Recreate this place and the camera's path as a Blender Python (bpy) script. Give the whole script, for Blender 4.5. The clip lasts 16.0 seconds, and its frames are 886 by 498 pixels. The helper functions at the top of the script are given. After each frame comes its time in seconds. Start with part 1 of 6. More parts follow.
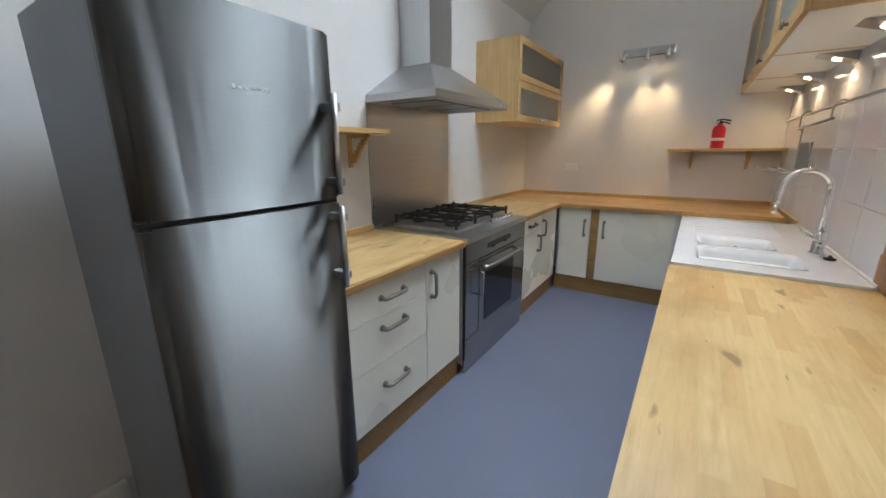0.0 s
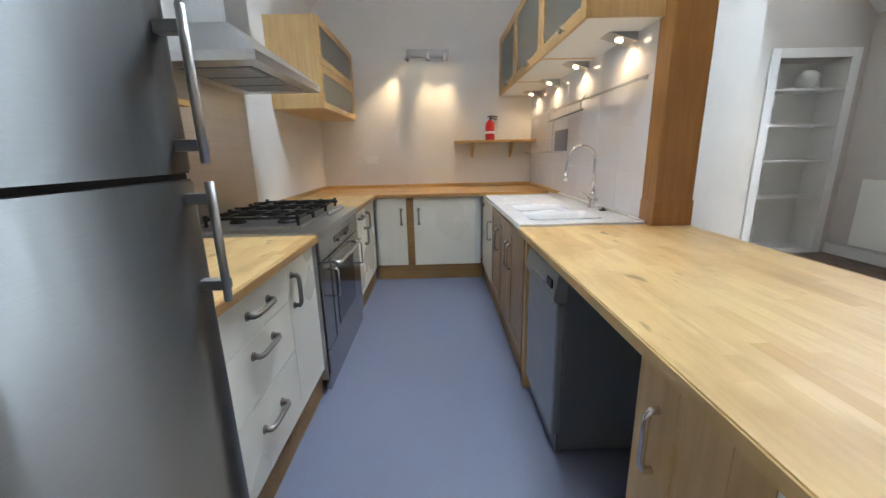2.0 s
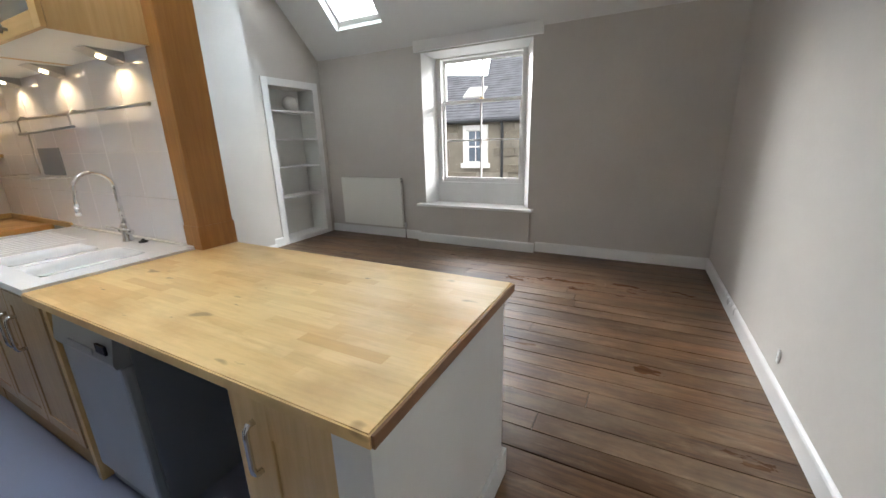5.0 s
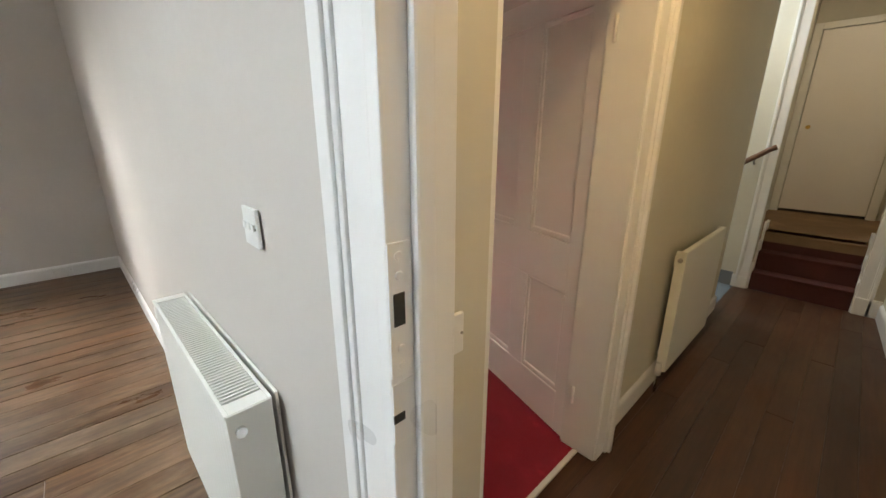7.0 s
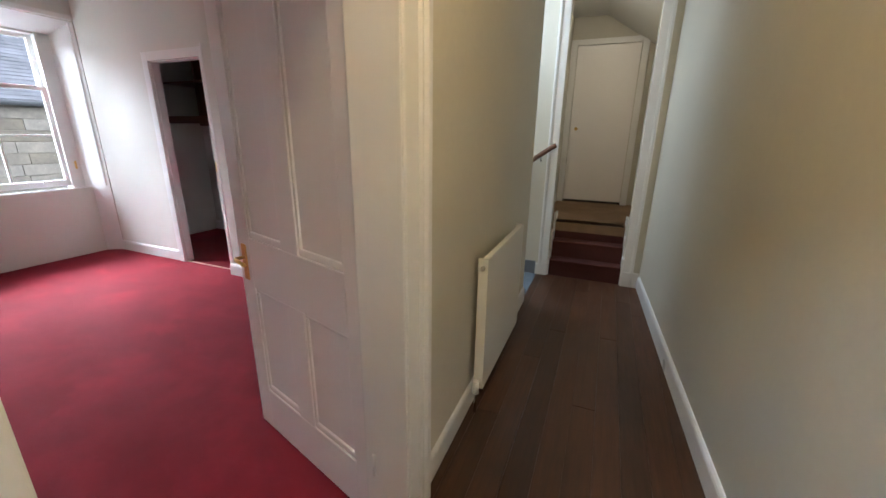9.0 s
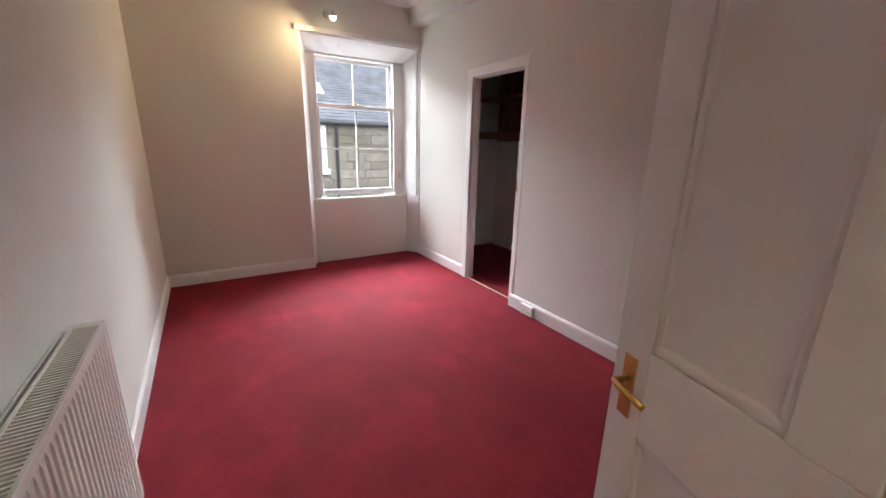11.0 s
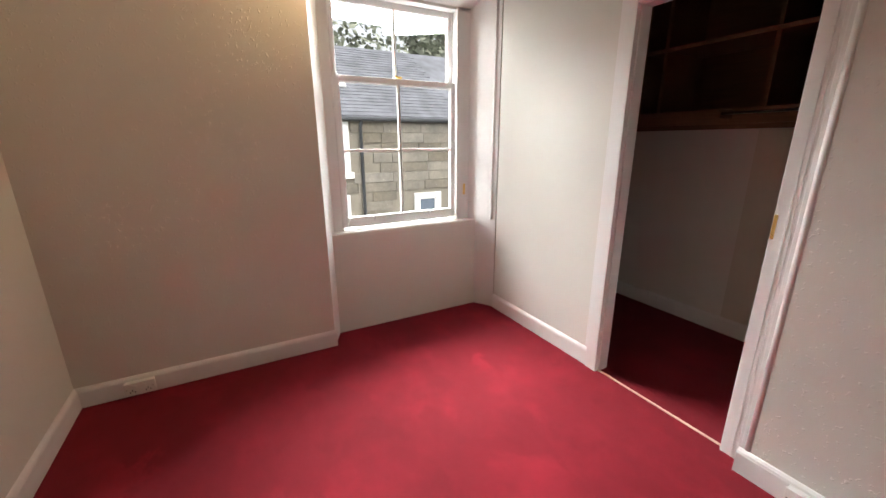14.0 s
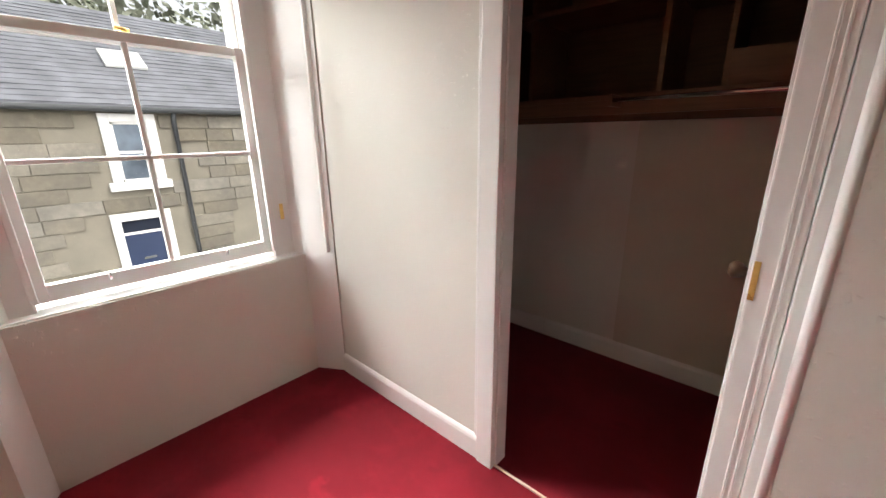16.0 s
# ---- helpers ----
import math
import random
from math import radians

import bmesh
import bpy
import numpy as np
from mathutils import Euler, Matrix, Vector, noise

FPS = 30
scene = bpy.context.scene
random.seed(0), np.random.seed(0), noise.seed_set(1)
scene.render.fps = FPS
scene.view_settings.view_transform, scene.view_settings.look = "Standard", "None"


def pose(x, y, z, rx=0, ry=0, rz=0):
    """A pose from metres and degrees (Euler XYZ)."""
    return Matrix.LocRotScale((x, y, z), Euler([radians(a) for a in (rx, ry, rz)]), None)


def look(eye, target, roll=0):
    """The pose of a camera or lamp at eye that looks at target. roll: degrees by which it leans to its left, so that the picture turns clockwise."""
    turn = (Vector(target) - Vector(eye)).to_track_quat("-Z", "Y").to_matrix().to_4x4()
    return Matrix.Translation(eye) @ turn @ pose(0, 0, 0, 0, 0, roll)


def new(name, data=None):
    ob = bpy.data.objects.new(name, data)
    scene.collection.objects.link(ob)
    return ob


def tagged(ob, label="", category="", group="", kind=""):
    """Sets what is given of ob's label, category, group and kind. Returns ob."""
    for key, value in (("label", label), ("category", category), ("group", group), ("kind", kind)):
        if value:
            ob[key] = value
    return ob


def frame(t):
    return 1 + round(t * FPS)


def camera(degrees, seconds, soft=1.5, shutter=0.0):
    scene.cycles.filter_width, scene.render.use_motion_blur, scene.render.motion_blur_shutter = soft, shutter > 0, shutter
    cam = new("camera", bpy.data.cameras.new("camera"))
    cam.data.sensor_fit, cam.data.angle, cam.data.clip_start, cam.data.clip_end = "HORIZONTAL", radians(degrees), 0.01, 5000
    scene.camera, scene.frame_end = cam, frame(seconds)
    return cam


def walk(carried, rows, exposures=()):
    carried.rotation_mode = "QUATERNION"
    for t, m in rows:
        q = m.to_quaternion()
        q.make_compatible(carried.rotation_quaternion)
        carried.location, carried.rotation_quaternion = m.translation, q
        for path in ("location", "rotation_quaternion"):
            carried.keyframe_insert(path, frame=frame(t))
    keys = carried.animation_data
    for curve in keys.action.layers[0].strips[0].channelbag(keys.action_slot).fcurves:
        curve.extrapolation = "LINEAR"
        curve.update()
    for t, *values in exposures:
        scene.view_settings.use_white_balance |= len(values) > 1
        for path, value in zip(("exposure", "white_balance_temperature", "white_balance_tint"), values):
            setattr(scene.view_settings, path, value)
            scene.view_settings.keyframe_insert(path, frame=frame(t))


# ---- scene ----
cam = camera(98.4, 16.0)
PATH = [
    (0, (0.634, 0.53, 1.436), (-0.422, 2.154, 0.937), -0.4),
    (0.5, (0.423, 0.584, 1.362), (-0.302, 2.385, 0.882), -0.6),
    (1, (0.275, 0.612, 1.348), (-0.229, 2.486, 0.866), -0.8),
    (1.5, (0.178, 0.592, 1.305), (-0.078, 2.516, 0.824), -1.1),
    (2, (0.157, 0.539, 1.306), (0.177, 2.479, 0.819), -1.3),
    (2.5, (0.189, 0.49, 1.377), (0.436, 2.411, 0.878), -1.5),
    (3, (0.215, 0.535, 1.414), (0.739, 2.396, 0.902), -1.6),
    (3.2, (0.227, 0.561, 1.422), (0.875, 2.382, 0.907), -1.6),
    (5.3, (0.06, 0.328, 1.452), (1.87, 0.972, 0.897), -1.4),
    (5.5, (0.001, 0.267, 1.454), (1.869, 0.713, 0.895), -1.2),
    (6, (-0.143, 0.141, 1.467), (1.762, -0.062, 0.895), -0.9),
    (6.2, (-0.224, 0.113, 1.477), (1.63, -0.365, 0.899), -0.4),
    (6.5, (-0.342, 0.028, 1.469), (1.367, -0.832, 0.888), -0.2),
    (7, (-0.544, -0.135, 1.47), (0.851, -1.446, 0.888), 0.1),
    (7.5, (-0.65, -0.206, 1.478), (0.423, -1.79, 0.896), 0.3),
    (8, (-0.643, -0.262, 1.476), (0.124, -2.016, 0.897), 0.9),
    (8.5, (-0.581, -0.389, 1.446), (0.114, -2.173, 0.868), 1.1),
    (9, (-0.494, -0.697, 1.437), (0.242, -2.467, 0.865), 0.8),
    (9.5, (-0.289, -0.888, 1.446), (0.727, -2.514, 0.877), 0.7),
    (10, (-0.042, -0.998, 1.448), (1.381, -2.287, 0.888), 0.4),
    (12.3, (1.213, -1.037, 1.465), (2.929, -1.912, 0.928), 0.6),
    (12.5, (1.335, -1.106, 1.473), (3.067, -1.943, 0.927), 0.1),
    (13, (1.693, -1.159, 1.485), (3.423, -2.0, 0.939), 0.1),
    (13.5, (2.068, -1.324, 1.469), (3.789, -2.187, 0.926), 0.1),
    (14, (2.391, -1.507, 1.436), (4.085, -2.423, 0.895), -0.2),
    (14.5, (2.679, -1.699, 1.391), (4.299, -2.744, 0.858), -0.3),
    (15, (2.883, -1.907, 1.409), (4.409, -3.082, 0.87), -0.4),
    (15.5, (3.01, -2.09, 1.423), (4.422, -3.397, 0.875), -0.5),
    (16, (3.056, -2.247, 1.448), (4.347, -3.666, 0.881), -0.8),
]
EXPOSURES = [(0, 1.1, 6400, 10), (2, 1.35, 6350, 10), (3.2, 1.22, 6300, 10), (5.5, 1.12, 6600, 10), (6.1, 1.05, 6700, 10), (6.6, 1.0, 7100, 10), (7.0, 1.65, 6900, 10), (7.6, 1.82, 6150, 10), (8.4, 2.05, 5750, 10), (9.3, 1.62, 5650, 10), (10.2, 1.65, 5750, 9), (12.3, 1.5, 6550, 9), (14.3, 1.45, 6700, 9), (16, 1.42, 6800, 9)]
walk(cam, [(t, look(eye, target, roll)) for t, eye, target, roll in PATH], EXPOSURES)

# ---- world, sun, large lights ----
world = bpy.data.worlds.new("sky")
scene.world = world
world.use_nodes = True
wn = world.node_tree
sky = wn.nodes.new("ShaderNodeTexSky")
sky.sky_type, sky.sun_disc = "NISHITA", False
sky.sun_elevation, sky.sun_rotation = radians(56), radians(243)
sky.air_density, sky.dust_density, sky.ozone_density = 1.0, 4.0, 1.0
cloud = wn.nodes.new("ShaderNodeHueSaturation")
cloud.inputs["Saturation"].default_value = 0.25
wn.links.new(sky.outputs[0], cloud.inputs["Color"])
wn.links.new(cloud.outputs[0], wn.nodes["Background"].inputs[0])
wn.nodes["Background"].inputs[1].default_value = 0.115

SUN, WINDOW_LAMP, SKYLIGHT_LAMP = 0.7, 170, 130


def lamp(name, kind, energy, m, colour=(1, 1, 1), **more):
    data = bpy.data.lights.new(name, kind)
    data.energy, data.color = energy, colour
    if kind == "AREA":
        data.shape, data.size, data.size_y = "RECTANGLE", more["size"][0], more["size"][1]
    elif kind == "SPOT":
        data.spot_size, data.spot_blend, data.shadow_soft_size = radians(more["cone"]), more.get("blend", 0.5), more.get("radius", 0.02)
    elif kind == "SUN":
        data.angle = radians(more["angle"])
    else:
        data.shadow_soft_size = more.get("radius", 0.03)
    ob = new(name, data)
    ob.matrix_world = m
    return ob


lamp("sun", "SUN", SUN, look((-16, -5, 14), (0, 0, 0)), (1, 0.98, 0.95), angle=50)
# Added area lamps outside, out of view, stand in for sky light through windows.
lamp("daylight_living", "AREA", WINDOW_LAMP * 1.25, look((7.8, 4.8, 3.8), (5.2, 2.5, 1.5)), (0.92, 0.96, 1), size=(3.2, 2.2))
lamp("daylight_living_side", "AREA", WINDOW_LAMP * 1.2, look((8.3, 6.0, 3.3), (5.2, 2.5, 1.7)), (0.95, 0.97, 1), size=(1.5, 1.4))
lamp("daylight_bedroom", "AREA", WINDOW_LAMP * 2.3, look((8.2, -2.5, 4.1), (5.2, -2.7, 1.6)), (0.95, 0.98, 1), size=(3.2, 2.2))
lamp("daylight_bedroom_side", "AREA", WINDOW_LAMP * 2.3, look((9.0, -5.4, 4.3), (5.2, -2.7, 1.5)), (0.95, 0.98, 1), size=(3.0, 2.0))
lamp("daylight_skylight", "AREA", SKYLIGHT_LAMP * 0.66, look((5.25, 3.8, 4.3), (0.9, 4.4, 1.0)), (0.72, 0.87, 1), size=(0.9, 1.1))
# Added fill from above the kitchen, through the unseen roof window.
lamp("daylight_roof_window", "AREA", SKYLIGHT_LAMP * 0.5, look((0.6, 3.4, 4.5), (-0.9, 0.2, 1.0)), (0.74, 0.88, 1), size=(1.4, 2.1))

# ---- materials ----


def nodes_of(name):
    m = bpy.data.materials.new(name)
    m.use_nodes = True
    t = m.node_tree
    return m, t, t.nodes["Principled BSDF"]


def ramp_mix(t, fac, a, b):
    mix = t.nodes.new("ShaderNodeMix")
    mix.data_type = "RGBA"
    t.links.new(fac, mix.inputs[0])
    for sock, v in ((mix.inputs[6], a), (mix.inputs[7], b)):
        if isinstance(v, tuple):
            sock.default_value = (*v, 1)
        else:
            t.links.new(v, sock)
    return mix.outputs[2]


def noise_tex(t, scale, detail=4, stretch=(1, 1, 1), rough=0.55):
    co = t.nodes.new("ShaderNodeTexCoord")
    mp = t.nodes.new("ShaderNodeMapping")
    mp.inputs["Scale"].default_value = stretch
    n = t.nodes.new("ShaderNodeTexNoise")
    n.inputs["Scale"].default_value, n.inputs["Detail"].default_value, n.inputs["Roughness"].default_value = scale, detail, rough
    t.links.new(co.outputs["Object"], mp.inputs[0])
    t.links.new(mp.outputs[0], n.inputs["Vector"])
    return n.outputs["Fac"]


def contrast(t, fac, lo, hi):
    r = t.nodes.new("ShaderNodeMapRange")
    r.inputs[1].default_value, r.inputs[2].default_value = lo, hi
    t.links.new(fac, r.inputs[0])
    return r.outputs[0]


def bump(t, bsdf, fac, strength, distance=0.002):
    b = t.nodes.new("ShaderNodeBump")
    b.inputs["Strength"].default_value, b.inputs["Distance"].default_value = strength, distance
    t.links.new(fac, b.inputs["Height"])
    t.links.new(b.outputs[0], bsdf.inputs["Normal"])


def plain(name, colour, rough=0.5, metal=0.0, vary=0.08, grain=60, relief=0.1, blotch=1.3, stretch=(1, 1, 1), coat=0.0):
    """A surface with a fine grain and large faint blotches."""
    m, t, b = nodes_of(name)
    dark = tuple(c * (1 - 2 * vary) for c in colour)
    light = tuple(min(1, c * (1 + vary)) for c in colour)
    big = contrast(t, noise_tex(t, blotch, 3), 0.3, 0.7)
    fine = noise_tex(t, grain, 3, stretch)
    base = ramp_mix(t, big, dark, light)
    t.links.new(ramp_mix(t, contrast(t, fine, 0.2, 1.6), base, dark), b.inputs["Base Color"])
    b.inputs["Metallic"].default_value = metal
    rr = t.nodes.new("ShaderNodeMapRange")
    rr.inputs[3].default_value, rr.inputs[4].default_value = max(0.02, rough - 0.08), min(1, rough + 0.08)
    t.links.new(big, rr.inputs[0])
    t.links.new(rr.outputs[0], b.inputs["Roughness"])
    b.inputs["Coat Weight"].default_value = coat
    if relief:
        bump(t, b, fine, relief)
    return m


def calc(t, operation, a, b=0.0):
    n = t.nodes.new("ShaderNodeMath")
    n.operation = operation
    for sock, v in zip(n.inputs, (a, b)):
        if isinstance(v, (int, float)):
            sock.default_value = v
        else:
            t.links.new(v, sock)
    return n.outputs[0]


def place_noise(t, scale, detail=4, stretch=(1, 1, 1), rough=0.55, own=0.0):
    """Noise that runs on over neighbouring pieces, or jumps from piece to piece."""
    geo = t.nodes.new("ShaderNodeNewGeometry")
    mp = t.nodes.new("ShaderNodeMapping")
    mp.inputs["Scale"].default_value = stretch
    n = t.nodes.new("ShaderNodeTexNoise")
    n.noise_dimensions = "4D"
    n.inputs["Scale"].default_value, n.inputs["Detail"].default_value, n.inputs["Roughness"].default_value = scale, detail, rough
    if own:
        oi = t.nodes.new("ShaderNodeObjectInfo")
        t.links.new(calc(t, "MULTIPLY", oi.outputs["Random"], own), n.inputs["W"])
    t.links.new(geo.outputs["Position"], mp.inputs[0])
    t.links.new(mp.outputs[0], n.inputs["Vector"])
    return n.outputs["Fac"]


def worn_boards(name, light, dark, bleached, rough, wear):
    """Old stained boards: own tone and grain, knots, trodden pale patches, uneven polish."""
    m, t, b = nodes_of(name)
    g = place_noise(t, 3.0, 7, (16, 0.9, 16), 0.65, 40)
    col = ramp_mix(t, contrast(t, g, 0.34, 0.68), light, dark)
    oi = t.nodes.new("ShaderNodeObjectInfo")
    hsv = t.nodes.new("ShaderNodeHueSaturation")
    t.links.new(calc(t, "ADD", calc(t, "MULTIPLY", oi.outputs["Random"], 0.45), 0.78), hsv.inputs["Value"])
    t.links.new(col, hsv.inputs["Color"])
    col = hsv.outputs[0]
    patch = place_noise(t, 1.5, 7, (1.6, 0.6, 1), 0.68, 1.2)
    col = ramp_mix(t, calc(t, "MULTIPLY", contrast(t, patch, 0.47, 0.68), wear), col, bleached)
    scuff = place_noise(t, 6.5, 6, (1.8, 0.5, 1), 0.7, 9)
    col = ramp_mix(t, calc(t, "MULTIPLY", contrast(t, scuff, 0.54, 0.7), wear * 0.8), col, bleached)
    dirt = place_noise(t, 2.3, 6, (1.0, 0.7, 1), 0.65)
    col = ramp_mix(t, contrast(t, dirt, 0.46, 0.9), col, tuple(c * 0.35 for c in dark))
    knots = place_noise(t, 24, 1, (1.3, 0.7, 1), 0.4, 30)
    col = ramp_mix(t, contrast(t, knots, 0.83, 0.9), col, tuple(c * 0.25 for c in dark))
    t.links.new(col, b.inputs["Base Color"])
    rr = t.nodes.new("ShaderNodeMapRange")
    rr.inputs[1].default_value, rr.inputs[2].default_value = 0.35, 0.7
    rr.inputs[3].default_value, rr.inputs[4].default_value = rough - 0.08, rough + 0.22
    t.links.new(patch, rr.inputs[0])
    t.links.new(rr.outputs[0], b.inputs["Roughness"])
    wave = place_noise(t, 9, 3, (1.5, 0.35, 1), 0.5, 20)
    h = calc(t, "ADD", calc(t, "MULTIPLY", g, 0.35), wave)
    bump(t, b, h, 0.35, 0.004)
    return m


def staves(name, light, dark, turn, width=0.045, length=0.42, rough=0.38, stain=0.4):
    """Glued hardwood staves: rows of strips, each with a tone of its own, knots and stains."""
    m, t, b = nodes_of(name)
    co = t.nodes.new("ShaderNodeTexCoord")
    mp = t.nodes.new("ShaderNodeMapping")
    mp.inputs["Rotation"].default_value = (0, 0, radians(turn))
    t.links.new(co.outputs["Object"], mp.inputs[0])
    sep = t.nodes.new("ShaderNodeSeparateXYZ")
    t.links.new(mp.outputs[0], sep.inputs[0])
    row = calc(t, "FLOOR", calc(t, "DIVIDE", sep.outputs[1], width))
    shift = t.nodes.new("ShaderNodeTexWhiteNoise")
    shift.noise_dimensions = "1D"
    t.links.new(row, shift.inputs["W"])
    along = calc(t, "ADD", calc(t, "DIVIDE", sep.outputs[0], length), calc(t, "MULTIPLY", shift.outputs[0], 7.0))
    both = t.nodes.new("ShaderNodeCombineXYZ")
    t.links.new(row, both.inputs[0])
    t.links.new(calc(t, "FLOOR", along), both.inputs[1])
    tone = t.nodes.new("ShaderNodeTexWhiteNoise")
    t.links.new(both.outputs[0], tone.inputs["Vector"])
    pale = ramp_mix(t, calc(t, "POWER", tone.outputs["Value"], 1.6), light, dark)
    rare = contrast(t, tone.outputs["Value"], 0.88, 1.7)
    pale = ramp_mix(t, rare, pale, (dark[0] * 0.8, dark[1] * 0.62, dark[2] * 0.5))
    streak = noise_tex(t, 1.6, 5, (2.2, 14, 2) if turn == 0 else (14, 2.2, 2), 0.7)
    pale = ramp_mix(t, contrast(t, streak, 0.56, 0.95), pale, (dark[0] * 0.8, dark[1] * 0.66, dark[2] * 0.55))
    st = (2.5, 40, 2.5) if turn == 0 else (40, 2.5, 2.5)
    grain = noise_tex(t, 2.2, 6, st)
    spots = noise_tex(t, 3.2, 5, (1.6, 0.8, 1) if turn else (0.8, 1.6, 1))
    col = ramp_mix(t, contrast(t, grain, 0.4, 1.7), pale, tuple(c * 0.62 for c in dark))
    knots = noise_tex(t, 11, 2, (1.0, 0.45, 1) if turn else (0.45, 1.0, 1))
    col = ramp_mix(t, contrast(t, knots, 0.69, 0.75), col, tuple(c * 0.45 for c in dark))
    col = ramp_mix(t, contrast(t, spots, 0.5, 0.5 + 0.2 / max(stain, 0.01)), col, tuple(c * 0.7 for c in dark))
    oil = noise_tex(t, 1.3, 5, (2.4, 0.8, 1) if turn else (0.8, 2.4, 1), 0.65)
    col = ramp_mix(t, contrast(t, oil, 0.5, 1.0), col, (dark[0] * 0.92, dark[1] * 0.72, dark[2] * 0.5))
    nicks = noise_tex(t, 30, 2, (1, 0.25, 1) if turn else (0.25, 1, 1))
    col = ramp_mix(t, contrast(t, nicks, 0.74, 0.8), col, tuple(c * 0.35 for c in dark))
    t.links.new(col, b.inputs["Base Color"])
    rr = t.nodes.new("ShaderNodeMapRange")
    rr.inputs[3].default_value, rr.inputs[4].default_value = rough - 0.1, rough + 0.12
    t.links.new(spots, rr.inputs[0])
    t.links.new(rr.outputs[0], b.inputs["Roughness"])
    bump(t, b, grain, 0.06)
    return m


def grained(name, light, dark, axis="z", rough=0.45, scale=3.0, coat=0.0, per_piece=0.0, relief=0.12):
    """Timber with the grain along one axis, and a tone per piece if asked."""
    m, t, b = nodes_of(name)
    st = {"x": (1.2, 22, 22), "y": (22, 1.2, 22), "z": (22, 22, 1.2)}[axis]
    g = noise_tex(t, scale, 6, st)
    big = noise_tex(t, 1.7, 3)
    col = ramp_mix(t, contrast(t, g, 0.3, 0.72), light, dark)
    col = ramp_mix(t, contrast(t, big, 0.35, 1.1), col, tuple(c * 0.55 for c in dark))
    if per_piece:
        oi = t.nodes.new("ShaderNodeObjectInfo")
        hsv = t.nodes.new("ShaderNodeHueSaturation")
        mr = t.nodes.new("ShaderNodeMapRange")
        mr.inputs[3].default_value, mr.inputs[4].default_value = 1 - per_piece, 1 + per_piece
        t.links.new(oi.outputs["Random"], mr.inputs[0])
        t.links.new(mr.outputs[0], hsv.inputs["Value"])
        t.links.new(col, hsv.inputs["Color"])
        col = hsv.outputs[0]
    t.links.new(col, b.inputs["Base Color"])
    rr = t.nodes.new("ShaderNodeMapRange")
    rr.inputs[3].default_value, rr.inputs[4].default_value = rough - 0.12, rough + 0.15
    t.links.new(big, rr.inputs[0])
    t.links.new(rr.outputs[0], b.inputs["Roughness"])
    b.inputs["Coat Weight"].default_value = coat
    bump(t, b, g, relief)
    return m


def brushed(name, colour, rough, stretch, aniso=0.0):
    m, t, b = nodes_of(name)
    g = noise_tex(t, 3, 5, stretch)
    big = noise_tex(t, 2.0, 3)
    col = ramp_mix(t, contrast(t, g, 0.25, 0.75), tuple(c * 0.88 for c in colour), colour)
    t.links.new(col, b.inputs["Base Color"])
    b.inputs["Metallic"].default_value = 1
    rr = t.nodes.new("ShaderNodeMapRange")
    rr.inputs[3].default_value, rr.inputs[4].default_value = rough - 0.05, rough + 0.1
    t.links.new(big, rr.inputs[0])
    t.links.new(rr.outputs[0], b.inputs["Roughness"])
    bump(t, b, g, 0.05, 0.001)
    return m


def streaked_steel(name, colour, rough):
    """Brushed sheet whose reflections draw out upwards and downwards."""
    m, t, b = nodes_of(name)
    g = noise_tex(t, 6, 4, (1.5, 1.5, 70))
    big = noise_tex(t, 2.2, 4, (3, 3, 0.5))
    t.links.new(ramp_mix(t, contrast(t, g, 0.25, 0.75), tuple(c * 0.9 for c in colour), colour), b.inputs["Base Color"])
    b.inputs["Metallic"].default_value = 1
    rr = t.nodes.new("ShaderNodeMapRange")
    rr.inputs[3].default_value, rr.inputs[4].default_value = rough - 0.02, rough + 0.03
    t.links.new(big, rr.inputs[0])
    t.links.new(rr.outputs[0], b.inputs["Roughness"])
    b.inputs["Anisotropic"].default_value = 0.55
    b.inputs["Anisotropic Rotation"].default_value = 0.25
    tg = t.nodes.new("ShaderNodeTangent")
    tg.direction_type, tg.axis = "RADIAL", "Z"
    t.links.new(tg.outputs[0], b.inputs["Tangent"])
    bump(t, b, noise_tex(t, 1.0, 2, (1, 13, 0.35)), 0.18, 0.01)
    return m


def clear_glass(name, rough=0.0, tint=(1, 1, 1)):
    m, t, b = nodes_of(name)
    b.inputs["Base Color"].default_value = (*tint, 1)
    b.inputs["Transmission Weight"].default_value, b.inputs["Roughness"].default_value, b.inputs["IOR"].default_value = 1, rough, 1.02 if rough == 0 else 1.3
    return m


def glow(name, colour, strength):
    m, t, b = nodes_of(name)
    b.inputs["Emission Color"].default_value, b.inputs["Emission Strength"].default_value = (*colour, 1), strength
    return m


